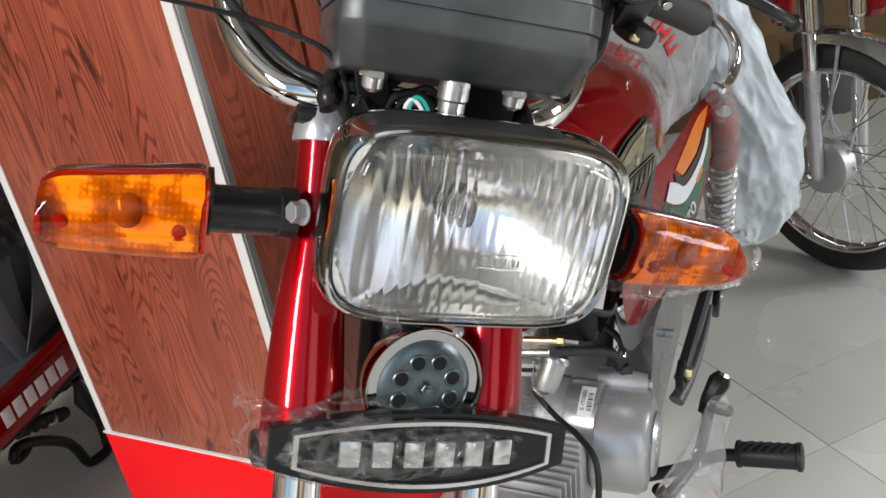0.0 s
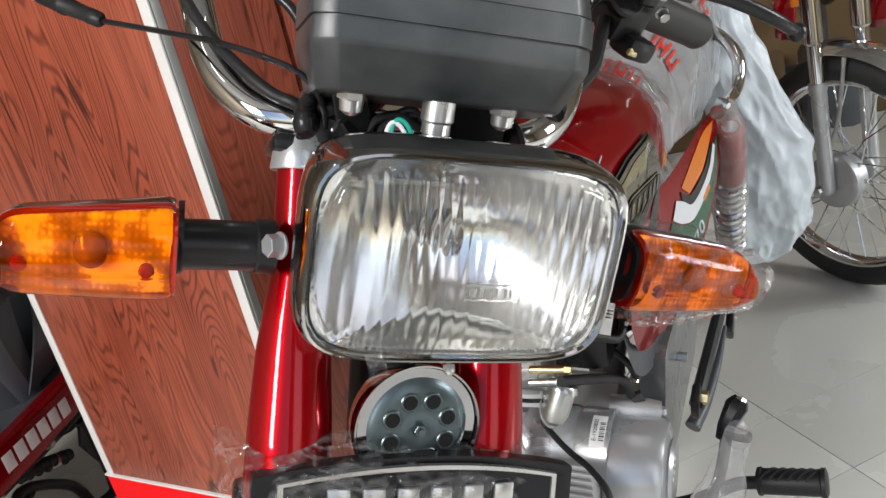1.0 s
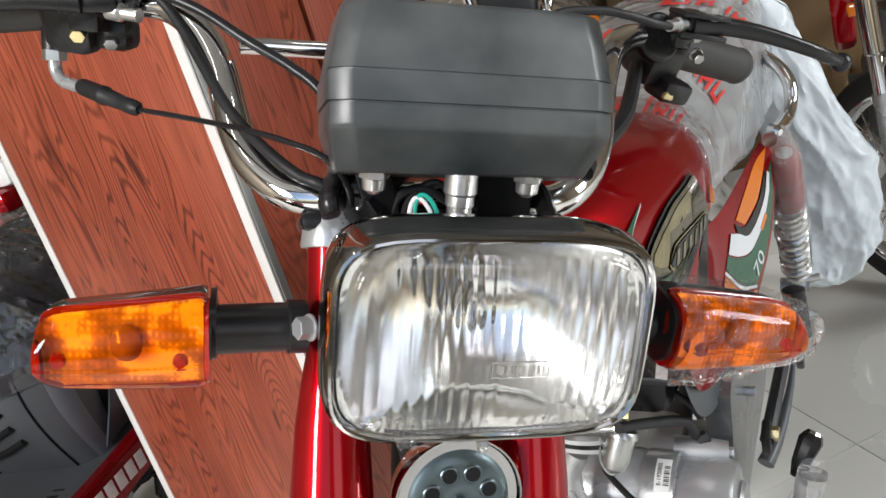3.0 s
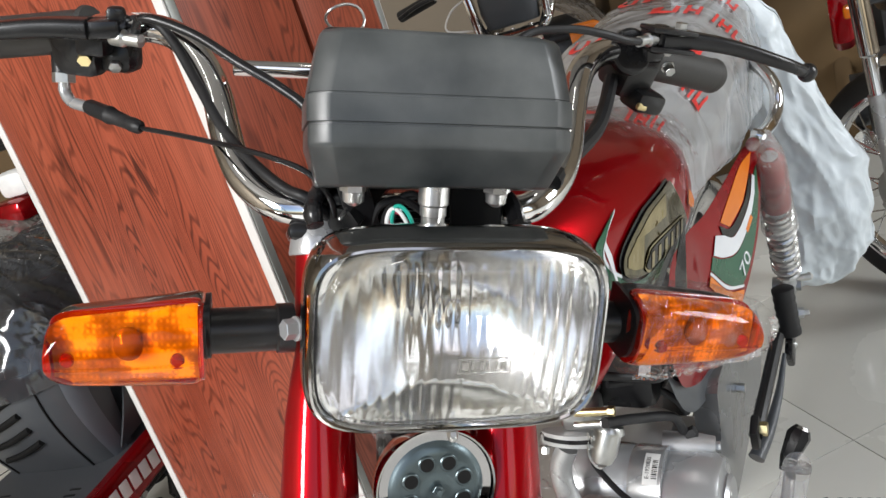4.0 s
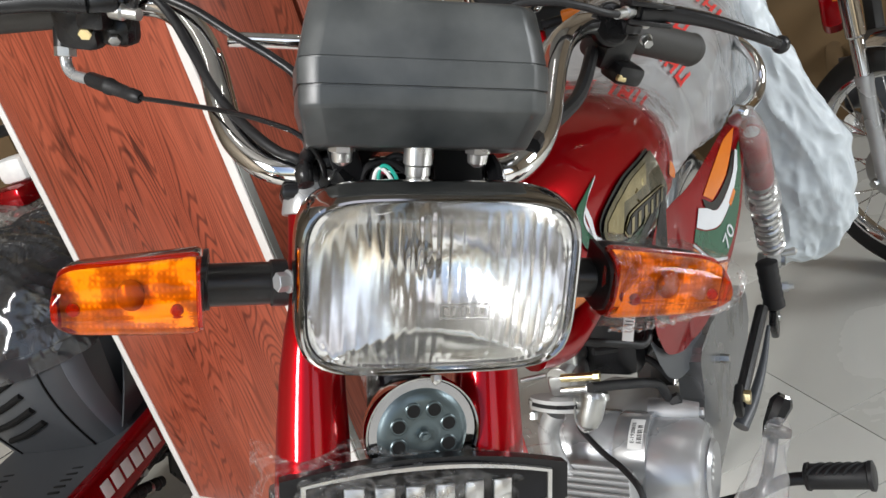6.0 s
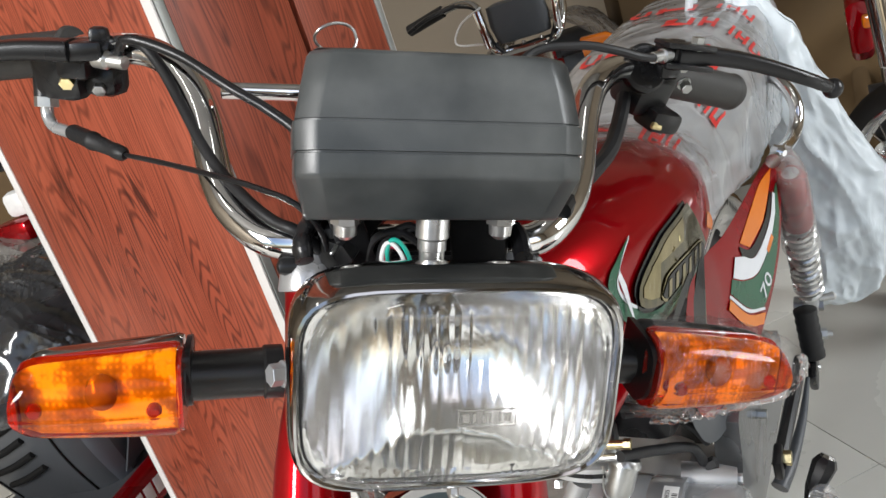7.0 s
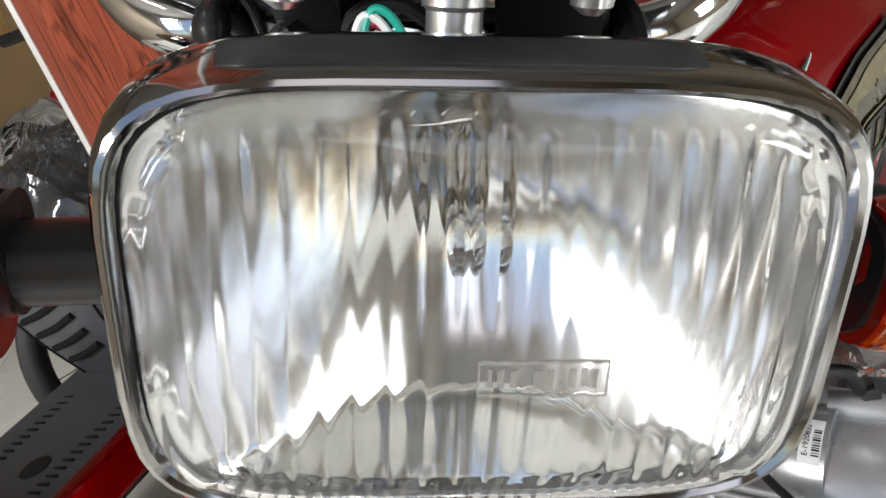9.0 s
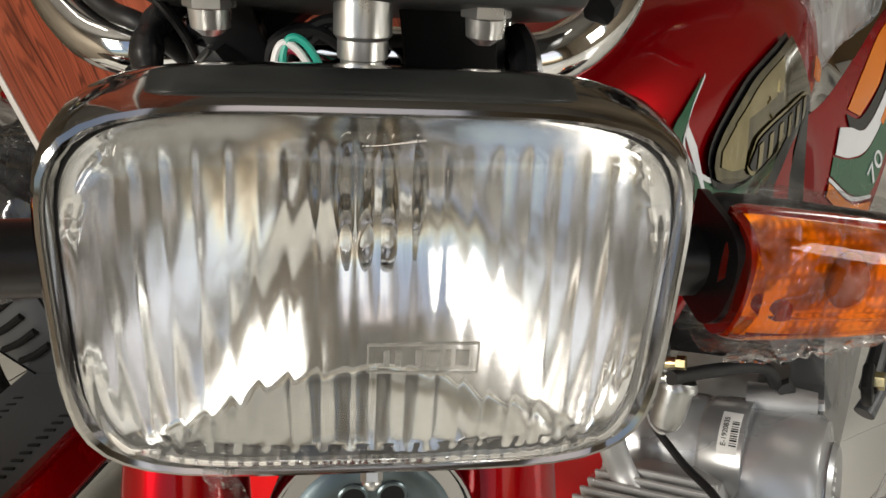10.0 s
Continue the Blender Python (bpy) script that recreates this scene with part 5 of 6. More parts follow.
    part("hose", tube([(0.010, 0.42, 0.640), (0.045, 0.455, 0.610), (0.070, 0.485, 0.560), (0.086, 0.500, 0.500)], 0.0040, 10), RUBBER, fr2, "black hose")
    part("hose", tube([(0.055, 0.46, 0.655), (0.082, 0.43, 0.625), (0.085, 0.40, 0.605), (0.062, 0.37, 0.622), (0.025, 0.335, 0.645), (-0.010, 0.29, 0.670)], 0.0050, 12), RUBBER, fr2, "black hose")
    part("hose", tube([(0.030, 0.34, 0.580), (0.050, 0.40, 0.545), (0.075, 0.455, 0.510), (0.082, 0.475, 0.475)], 0.0062, 12), RUBBER, fr2, "black breather hose")
    tag = box(0.013, 0.0006, 0.034, (0.080, 0.362, 0.650), 0, (-25, 22, 30))
    part("paper_label", tag, LABEL, fr2, "small white label with dark bars")
    for i in range(6):
        part("label_bar", box(0.009, 0.0004, 0.0013, (0.0795 + 0.0012 * (i - 2.5) * -1, 0.3613 - 0.0013 * (i - 2.5), 0.650 - 0.0034 * (i - 2.5)), 0, (-25, 22, 30)), INK, fr2, "dark bar")
    # wheels
    for y, name in ((0.955, "rear_wheel"),):
        wheel(BIKE, PLACE[BIKE] @ Matrix.Translation((0, y, 0.273)), name)
    part("rear_mudguard", tube([(0, 0.62, 0.52), (0, 0.78, 0.60), (0, 1.0, 0.60), (0, 1.2, 0.50)], 0.05, 12), CHROME, BIKE, "chrome rear mudguard")
    part("grab_rail", tube([(0.165, 0.700, 0.770), (0.172, 0.760, 0.765), (0.178, 0.815, 0.762), (0.183, 0.845, 0.774), (0.181, 0.862, 0.800), (0.160, 0.895, 0.822), (0.120, 0.95, 0.830), (0.0, 1.00, 0.835)], 0.0095, 14), CHROME, BIKE, "chrome grab rail")
    part("rail_bolt", lathe((0.165, 0.725, 0.775), (0.178, 0.716, 0.774), ((0, 0.009), (0.6, 0.009), (1, 0.004)), 14), CHROME, BIKE, "chrome rail bolt")


def wheel(parent, m, name, spoke_count=36):
    """A spoked wheel of 0.273 m radius; its axle along x."""
    X = lambda k: Vector((k, 0, 0))
    ring_pts = lambda R, x: [Vector((x, R * math.cos(2 * math.pi * i / 64), R * math.sin(2 * math.pi * i / 64))) for i in range(64)]
    tyre = loft([ring_pts(R, x) for R, x in ((0.218, -0.017), (0.224, -0.024), (0.240, -0.0285), (0.256, -0.026), (0.267, -0.017), (0.273, 0.0), (0.267, 0.017), (0.256, 0.026), (0.240, 0.0285), (0.224, 0.024), (0.218, 0.017))], cap=False)
    w = part(name, tyre, TYRE, parent, "spoked wheel with black tyre", m)
    part("rim", loft([ring_pts(R, x) for R, x in ((0.221, -0.019), (0.222, -0.021), (0.216, -0.021), (0.212, -0.017), (0.206, -0.008), (0.206, 0.008), (0.212, 0.017), (0.216, 0.021), (0.222, 0.021), (0.221, 0.019))], cap=False), CHROME, w, "chrome rim")
    part("hub", lathe(X(-0.050), X(0.045), ((0, 0.020), (0.08, 0.052), (0.16, 0.056), (0.40, 0.056), (0.44, 0.030), (0.80, 0.026), (0.84, 0.040), (0.92, 0.040), (1, 0.018)), 32), ALLOY, w, "cast alloy hub")
    part("axle_nut", hexnut(X(-0.050), X(-0.066), 0.011), ZINC, w)
    spoke = None
    for i in range(spoke_count):
        a = 2 * math.pi * i / spoke_count
        side = -1 if i % 2 else 1
        lean = 0.42 * (1 if (i // 2) % 2 else -1)
        r0 = 0.052 if side < 0 else 0.037
        p = Vector((side * 0.026, r0 * math.cos(a + lean * 1.6), r0 * math.sin(a + lean * 1.6)))
        q = Vector((0.002 * side, 0.207 * math.cos(a), 0.207 * math.sin(a)))
        part("spoke", tube([p, q], 0.0016, 6), CHROME, w)
    return w


def engine():
    body = join(box(0.110, 0.26, 0.150, (0.005, 0.46, 0.365), 0.030), cyl((0.030, 0.440, 0.395), (0.064, 0.440, 0.395), 0.066, n=32, bev=0.006))
    e = part("engine", body, ALLOY, BIKE, "silver horizontal engine")
    part("flywheel_cover", lathe((0.062, 0.436, 0.392), (0.134, 0.436, 0.392), ((0, 0.066), (0.06, 0.0695), (0.80, 0.067), (0.93, 0.061), (0.96, 0.046), (0.97, 0.042), (0.99, 0.042), (1, 0.038)), 48), ALLOY_PAINT, e, "smooth silver flywheel cover")
    part("cover_cap", lathe((0.133, 0.436, 0.392), (0.139, 0.436, 0.392), ((0, 0.041), (0.3, 0.043), (1, 0.039)), 40), ALLOY_PAINT, e, "round cap with small marks")
    for i in range(4):
        part("cap_mark", box(0.001, 0.004, 0.010, (0.1395, 0.411 + 0.006 * i, 0.404 + 0.006 * i), 0, (40, 0, 0)), LABEL, e, "pale mark")
    part("cover_boss", join(lathe((0.055, 0.470, 0.455), (0.118, 0.478, 0.452), ((0, 0.018), (0.7, 0.016), (1, 0.013)), 20), hexnut((0.116, 0.478, 0.452), (0.124, 0.479, 0.452), 0.0065, 0.009)), ALLOY, e, "boss with plated bolt")
    part("rear_case", lathe((0.020, 0.560, 0.360), (0.105, 0.560, 0.360), ((0, 0.06), (0.7, 0.062), (0.95, 0.055), (1, 0.045)), 32), ALLOY, e, "silver sprocket cover")
    # horizontal cylinder with fins and head
    for i in range(9):
        y = 0.250 + 0.0115 * i
        part("fin", box(0.130 - 0.006 * abs(i - 4), 0.004, 0.120, (0.005, y, 0.405), 0.0015), ALLOY, e)
    part("cylinder", cyl((0.005, 0.36, 0.405), (0.005, 0.235, 0.405), 0.045), ALLOY, e)
    part("cylinder_head", join(box(0.125, 0.080, 0.118, (0.005, 0.205, 0.405), 0.016), cyl((0.04, 0.205, 0.405), (0.078, 0.205, 0.405), 0.040)), ALLOY, e, "cast cylinder head")
    for dy, dz in ((0.025, 0.025), (-0.025, 0.025), (0.025, -0.025), (-0.025, -0.025)):
        part("head_bolt", hexnut((0.078, 0.205 + dy, 0.405 + dz), (0.085, 0.205 + dy, 0.405 + dz), 0.0055, 0.007), ZINC, e, "plated bolt")
    # carburettor over the cylinder
    cb = [cyl((-0.012, 0.385, 0.545), (-0.018, 0.392, 0.610), 0.0185), box(0.048, 0.046, 0.030, (-0.010, 0.382, 0.566), 0.007, (0, 0, 15)), cyl((-0.015, 0.36, 0.575), (-0.008, 0.45, 0.580), 0.016), cyl((-0.018, 0.392, 0.610), (-0.020, 0.394, 0.622), 0.012)]
    part("carburettor", join(*cb), ZINC, e, "small plated carburettor")
    part("fuel_screw", join(cyl((-0.004, 0.342, 0.590), (0.036, 0.346, 0.592), 0.0050), hexnut((0.034, 0.346, 0.592), (0.042, 0.347, 0.592), 0.006)), BRASS, e, "brass screw")
    part("fuel_screw", join(cyl((-0.006, 0.340, 0.574), (0.026, 0.344, 0.576), 0.0046), hexnut((0.024, 0.344, 0.576), (0.032, 0.345, 0.576), 0.0052)), ZINC, e, "plated screw")
    part("idle_screw", cyl((-0.060, 0.350, 0.578), (-0.030, 0.362, 0.580), 0.0032), ZINC, e, "thin plated screw")
    part("choke_lever", slab([(0, 0), (0.035, 0.006), (0.040, 0.016), (0.030, 0.020), (-0.004, 0.010)], 0.003, pose(-0.022, 0.375, 0.612, 20, 0, 30)), ALLOY_PAINT, e, "pressed steel lever", smooth=False)
    part("intake_pipe", tube([(-0.024, 0.350, 0.534), (-0.034, 0.345, 0.512), (-0.034, 0.341, 0.490), (-0.026, 0.336, 0.462), (-0.006, 0.320, 0.440)], 0.0130, 16), ALLOY, e, "curved cast intake")
    for z, k, mat in ((0.5500, 0.90, ALLOY), (0.5448, 0.98, BLACK), (0.5392, 1.0, ALLOY)):
        plate = [(0.036 * k * math.cos(a) * (1 - 0.12 * math.sin(a) ** 2), 0.0165 * k * math.sin(a)) for a in (2 * math.pi * i / 28 for i in range(28))]
        part("intake_flange", slab(plate, 0.0048, pose(-0.021, 0.355, z - 0.0024, -14, 4, 6)), mat, e, "oval flange plate")
    for x, y in ((-0.050, 0.347), (0.009, 0.350)):
        part("flange_bolt", join(hexnut((x, y, 0.534), (x, y - 0.004, 0.527), 0.0055, 0.007), cyl((x, y, 0.534), (x, y, 0.553), 0.003)), ZINC, e, "plated bolt")
    part("float_bowl", lathe((0.028, 0.362, 0.562), (0.016, 0.340, 0.520), ((0, 0.016), (0.10, 0.0185), (0.16, 0.0185), (0.18, 0.016), (0.7, 0.0155), (0.9, 0.012), (1, 0.005)), 28), ZINC, e, "plated float bowl")
    part("bowl_clip", tube([(0.004, 0.352, 0.556), (0.004, 0.343, 0.530), (0.016, 0.338, 0.518), (0.030, 0.345, 0.530), (0.034, 0.356, 0.556)], 0.0014, 8), ZINC, e, "wire bowl clip")
    part("ignition_lead", tube([(0.004, 0.352, 0.524), (0.002, 0.358, 0.506), (0.020, 0.342, 0.500), (0.040, 0.322, 0.500), (0.068, 0.299, 0.499), (0.092, 0.273, 0.490), (0.098, 0.255, 0.450), (0.092, 0.250, 0.380)], 0.0036, 10), RUBBER, e, "black ignition lead")
    part("clip", hexnut((0.084, 0.475, 0.468), (0.096, 0.478, 0.474), 0.008), RUBBER, e)
    # smooth barrel of the crankcase and the serial label that bends over it
    yc, zc, rb = 0.430, 0.418, 0.054
    part("barrel", lathe((-0.055, yc, zc), (0.066, yc, zc), ((0, rb - 0.006), (0.05, rb), (0.62, rb), (0.66, rb - 0.002), (0.70, rb), (1, rb)), 48), ALLOY_PAINT, e, "smooth silver crankcase barrel")

    def bent(x, along_it, h):
        a = radians(24) - along_it / rb
        return Vector((x, yc - (rb + h) * math.sin(a), zc + (rb + h) * math.cos(a)))

    lab = part("serial_label", skin(lambda u, v: bent(0.044 + 0.018 * u, -0.0215 + 0.043 * v, 0.0004), 2, 14, 0.0003), LABEL, e, "white barcode label")
    bars = [skin(lambda u, v, y=y, w=w: bent(0.0545 + 0.0065 * u, y + w * v, 0.0010), 1, 1, 0.0002) for y, w in ((-0.014, 0.0012), (-0.0115, 0.0006), (-0.0095, 0.0016), (-0.007, 0.0008), (-0.005, 0.0012), (-0.0025, 0.0006), (-0.0005, 0.0016), (0.002, 0.001), (0.0045, 0.0006), (0.007, 0.0014), (0.0095, 0.0008))]
    part("label_bars", join(*bars), INK, lab, "black barcode")
    serial = lettering("E-1920835", 0.0068, PLACE[BIKE], INK, lab, "serial_number", 0.0001)
    for v in serial.data.vertices:
        v.co = bent(0.0495 - v.co.y, v.co.x, 0.0010 + v.co.z)
    # footrest and gear pedal
    f = part("footrest", tube([(0.10, 0.50, 0.27), (0.16, 0.53, 0.275), (0.205, 0.545, 0.295), (0.235, 0.550, 0.300)], 0.009, 12), BLACK, BIKE, "black rider footrest with ribbed rubber")
    p0, p1 = Vector((0.232, 0.550, 0.302)), Vector((0.318, 0.545, 0.318))
    part("rubber", lathe(p0, p1, ((0, 0.014), (0.02, 0.0185), (0.07, 0.0195), (0.09, 0.0175), (0.90, 0.0175), (0.92, 0.0200), (0.98, 0.0200), (1, 0.015)), 24), RUBBER, f, "moulded rubber sleeve")
    dd = (p1 - p0)
    for i in range(6):
        c = p0 + dd * (0.16 + 0.13 * i)
        part("rib", tube([c + Vector((-0.012, -0.012, 0.011)), c + Vector((-0.004, -0.004, 0.0175)), c + Vector((0.006, 0.006, 0.0165)), c + Vector((0.013, 0.014, 0.009))], 0.0028, 6, 4), RUBBER, f)
    g = part("gear_pedal", tube([(0.150, 0.470, 0.275), (0.180, 0.54, 0.290), (0.190, 0.600, 0.330), (0.195, 0.625, 0.355)], 0.008, 12), BLACK, BIKE, "gear pedal with black rubber tips")
    part("tip", lathe((0.180, 0.600, 0.325), (0.205, 0.630, 0.375), ((0, 0.006), (0.3, 0.012), (0.85, 0.0165), (1, 0.012)), 8), BLACK, g, "black rubber tip")
    part("tip_cap", lathe((0.203, 0.628, 0.372), (0.206, 0.632, 0.378), ((0, 0.013), (1, 0.009)), 8), DARK_CHROME, g)
    def cone(u, v):
        a = 2 * math.pi * u
        k = 1 - v
        r = 0.010 + 0.034 * k + 0.006 * noise.noise((u * 7, v * 5, 6))
        if v > 0.86:
            r = 0.017
        c = Vector((0.175 + 0.033 * v, 0.43 + 0.075 * v, 0.295 + 0.115 * v))
        return c + Vector((r * math.cos(a), r * 0.8 * math.sin(a), 0.012 * math.sin(a)))
    part("film_wrap", skin(cone, 36, 24), MILKY_WRAP, g, "crumpled clear film")
    part("tape_band", lathe((0.207, 0.505, 0.405), (0.2085, 0.508, 0.413), ((0, 0.0165), (0.5, 0.017), (1, 0.016)), 20), WRAP, g)


engine()
rear()


def front_wheel():
    m = F @ Matrix.Translation((0, fork_point(-0.63, -0.02), -0.625))
    wheel(BIKE, m, "front_wheel")
    zc, yc = -0.625, fork_point(-0.63, -0.02)

    def guard(u, v):
        a = radians(35 + 140 * u)
        r = 0.305 - 0.022 * abs(2 * v - 1) ** 2.2
        return Vector((0.055 * (2 * v - 1), yc + r * math.cos(a), zc + r * math.sin(a)))
    part("front_mudguard", skin(guard, 40, 12, 0.0015), CHROME, BIKE, "chrome front mudguard", F)
    tag = [(0.020 * math.cos(radians(10 * i)), 0.011 * math.sin(radians(10 * i))) for i in range(36)]
    x = -0.067
    st = F @ Matrix.Translation((x, fork_point(-0.215) - 0.0165, -0.215)) @ pose(0, 0, 0, 63)
    part("round_sticker", slab(tag, 0.0006, Matrix()), RED_PLAIN, BIKE, "red oval sticker on the fork tube", st, False)


front_wheel()


# ---- plastic on the signal and headlight, bags ----
def loose_plastic():
    def f(u, v):
        a = 2 * math.pi * u
        x = 0.138 + 0.106 * v
        k = 0.0345 * (1 - 0.55 * v ** 2.5) + 0.0028 * noise.noise((u * 9, v * 8, 9)) + 0.002 * abs(noise.noise((u * 23, v * 17, 4)))
        ky = 0.0225 * (1 - 0.55 * v ** 2.5) + 0.003 * noise.noise((u * 9, v * 8, 12))
        return Vector((x, 0.016 + ky * 1.1 * math.cos(a), 0.003 - 0.003 * v + k * math.sin(a)))
    wrap = part("film_wrap", skin(f, 60, 40), THIN_WRAP, SIGNAL_L, "crumpled clear film", F)
    wrap.visible_shadow = False

    def seam(u, v):
        # the welded edge of the film, standing off below and round the tip
        a = -0.5 * math.pi + 0.75 * math.pi * max(0.0, u - 0.55) / 0.45
        q = min(1.0, u / 0.55)
        mid = Vector((0.146 + 0.072 * q, 0.004, -0.0285 + 0.012 * q ** 2)) if u < 0.55 else Vector((0.226 + 0.018 * math.cos(a), 0.006, 0.0 + 0.0165 * math.sin(a)))
        out = Vector((math.cos(a), 0, math.sin(a)))
        return mid + out * (0.0065 * v * (0.7 + 0.8 * abs(noise.noise((u * 14, 3, 1))))) + Vector((0, 0.0035 * noise.noise((u * 26, v * 3, 6)), 0))
    edge = part("film_seam", skin(seam, 90, 6, 0.0003), BAR_WRAP, SIGNAL_L, "pale welded edge of the film", F)
    edge.visible_shadow = False


loose_plastic()


def hanging_bag():
    """The white carrier bag hung behind the seat."""
    line = ((0.930, 0.065, 0.03, 0.095, 1.10), (0.85, 0.085, 0.04, 0.130, 1.10), (0.74, 0.120, 0.05, 0.165, 1.09), (0.62, 0.150, 0.07, 0.205, 1.09), (0.52, 0.165, 0.075, 0.222, 1.08), (0.45, 0.155, 0.07, 0.222, 1.07), (0.40, 0.12, 0.05, 0.212, 1.06), (0.375, 0.08, 0.02, 0.205, 1.06))

    def f(u, v):
        p = v * (len(line) - 1)
        i = min(int(p), len(line) - 2)
        t = p - i
        z, w, d, cx, cy = [a + (b - a) * t for a, b in zip(line[i], line[i + 1])]
        a = 2 * math.pi * u
        base = Vector((cx + w / 2 * math.cos(a), cy + d / 2 * math.sin(a) + 0.35 * (w / 2) * math.cos(a), z))
        far = Vector((base.x, base.y, base.z * 0.62 + base.x * 0.5))
        fold = abs(noise.noise(far * 13 + Vector((3, 1, 4))))
        crimp = abs(noise.noise(far * 27 + Vector((7, 2, 1))))
        out = Vector((math.cos(a), math.sin(a), 0))
        fine = abs(noise.noise(far * 58 + Vector((1, 8, 2))))
        push = 0.008 - 0.026 * min(fold, 0.42) - 0.014 * min(crimp, 0.4) - 0.003 * min(fine, 0.35) + 0.016 * noise.noise(base * 6) + 0.0012 * noise.noise(base * 80)
        return base + out * push + Vector((0, 0, 0.010 * noise.noise((u * 8, z * 3, 5))))
    bag = thing("carrier_bag", B, "crumpled white plastic bag hung on the motorcycle rack", "plastic bag")
    part("bag_body", skin(f, 150, 130), WHITE_BAG, bag)
    for k in (-1, 1):
        part("handle", tube([(0.095 + 0.022 * k, 1.10, 0.925), (0.085 + 0.020 * k, 1.09, 0.965), (0.060 + 0.010 * k, 1.07, 0.985), (0.030, 1.06 + 0.02 * k, 0.955), (0.02, 1.06 + 0.03 * k, 0.90)], 0.009, 10, r_end=0.006), WHITE_BAG, bag, "twisted bag handle")


hanging_bag()


# ---- the neighbour motorcycle with its spoked front wheel ----
def neighbour_bike():
    # the wheel plane is turned towards the shopfront
    m = Matrix.Translation((0.915, 1.908, 0)) @ pose(0, 0, 0, 0, 0, 29.0)
    t = thing("motorcycle", m, "red motorcycle with chrome mudguard and silver fork legs", "motorcycle")
    axle = 0.291
    Wm = m @ Matrix.Translation((0, 0, axle)) @ Matrix.Scale(axle / 0.273, 4)
    wheel(t, Wm, "front_wheel")
    turned = m @ pose(0, 0, 0, 0, 0, -49)  # the frame, from which the fork is steered
    rake = Vector((0, math.sin(radians(24)), math.cos(radians(24))))
    up = Vector((0, 0.075, 0.997))

    def guard(u, v):
        a = radians(-5 + 102 * u)
        r = 0.322 - 0.020 * abs(2 * v - 1) ** 2.0
        return Vector((0.050 * (2 * v - 1), -r * math.cos(a), axle + r * math.sin(a)))
    part("mudguard", skin(guard, 48, 12, 0.0015), CHROME, t, "chrome front mudguard")
    for s in (-1, 1):
        a = Vector((s * 0.083, -0.004, axle - 0.022))
        part("lower_leg", lathe(a, a + up * 0.270, ((0, 0.014), (0.03, 0.017), (0.10, 0.0175), (0.92, 0.0185), (0.94, 0.0205), (1, 0.0205)), 24), ALLOY_PAINT, t, "silver fork leg")
        part("upper_tube", lathe(a + up * 0.27, a + up * 0.56, ((0, 0.0165), (0.3, 0.0165), (0.32, 0.0215), (1, 0.0215)), 24), CHROME, t, "chrome fork cover")
        part("guard_stay", tube([a + up * 0.10, Vector((s * 0.066, -0.02, 0.44)), Vector((s * 0.052, -0.03, 0.590))], 0.005, 8), ZINC, t)
        part("axle_nut", hexnut(a + Vector((s * 0.015, 0.010, 0.011)), a + Vector((s * 0.030, 0.010, 0.011)), 0.010, 0.012), ZINC, t)
    part("brake_plate", lathe((-0.066, 0, axle), (-0.045, 0, axle), ((0, 0.056), (0.3, 0.066), (1, 0.068)), 32), ALLOY, t, "dark brake plate")
    head = Vector((0, -0.010, 0.262)) + rake * 0.56
    part("headlight", box(0.150, 0.13, 0.125, (0, 0.175, 0.765), 0.022), GREY_PLASTIC, t, "dark headlight shell", m=turned)
    for s in (-1, 1):
        sg = part("turn_signal", cyl((s * 0.060, 0.18, 0.692), (s * 0.075, 0.18, 0.692), 0.012), BLACK, t, m=turned)
        part("lens", box(0.044, 0.038, 0.032, (s * 0.090, 0.18, 0.690), 0.008), ORANGE, sg, "orange lens", m=turned)
    tank_b = loft([[(x, y, head.z + 0.02 + z) for x, z in rounded(w, h, 0.05)] for y, w, h in ((0.26, 0.10, 0.08), (0.30, 0.17, 0.15), (0.40, 0.21, 0.19), (0.55, 0.20, 0.17), (0.62, 0.14, 0.10))])
    tk = part("fuel_tank", tank_b, RED, t, "red fuel tank with green decal", m=turned)
    for k in (-1, 1):
        sh = loft([[(k * 0.118 + x, y, 0.60 + dz + z) for x, z in rounded(0.056, h, 0.02)] for y, h, dz in ((0.38, 0.07, 0.07), (0.41, 0.15, 0.04), (0.46, 0.20, 0.035), (0.52, 0.17, 0.05), (0.57, 0.08, 0.07))])
        part("side_shroud", sh, RED, tk, "red shroud below the tank", m=turned)
        part("decal", box(0.050, 0.006, 0.026, (k * 0.122, 0.395, 0.678), 0.001, (0, k * 14, 0)), GREEN, tk, "green decal", m=turned)
        part("decal", box(0.030, 0.006, 0.008, (k * 0.132, 0.396, 0.655), 0.001, (0, k * 14, 0)), WHITE_DECAL, tk, "white decal", m=turned)
    part("decal", box(0.004, 0.10, 0.035, (-0.106, 0.42, head.z + 0.06), 0.001, (20, 0, 0)), GREEN, tk, "green decal", m=turned)
    part("decal", box(0.004, 0.09, 0.012, (-0.107, 0.42, head.z + 0.035), 0.001, (20, 0, 0)), WHITE_DECAL, tk, "white decal", m=turned)
    part("frame", tube([(0, 0.22, 0.78), (0, 0.45, 0.66), (0, 0.8, 0.60), (0, 1.1, 0.70)], 0.03, 12), BLACK, t, m=turned)
    part("engine", join(box(0.16, 0.34, 0.20, (0, 0.60, 0.36), 0.03), cyl((-0.12, 0.62, 0.34), (0.12, 0.62, 0.34), 0.08)), GREY_PLASTIC, t, "dark engine", m=turned)
    part("handlebar", tube([(-0.36, 0.36, 1.02), (-0.2, 0.28, 1.04), (-0.08, 0.22, 0.95), (0.08, 0.22, 0.95), (0.2, 0.28, 1.04), (0.36, 0.36, 1.02)], 0.011, 12), CHROME, t, m=turned)
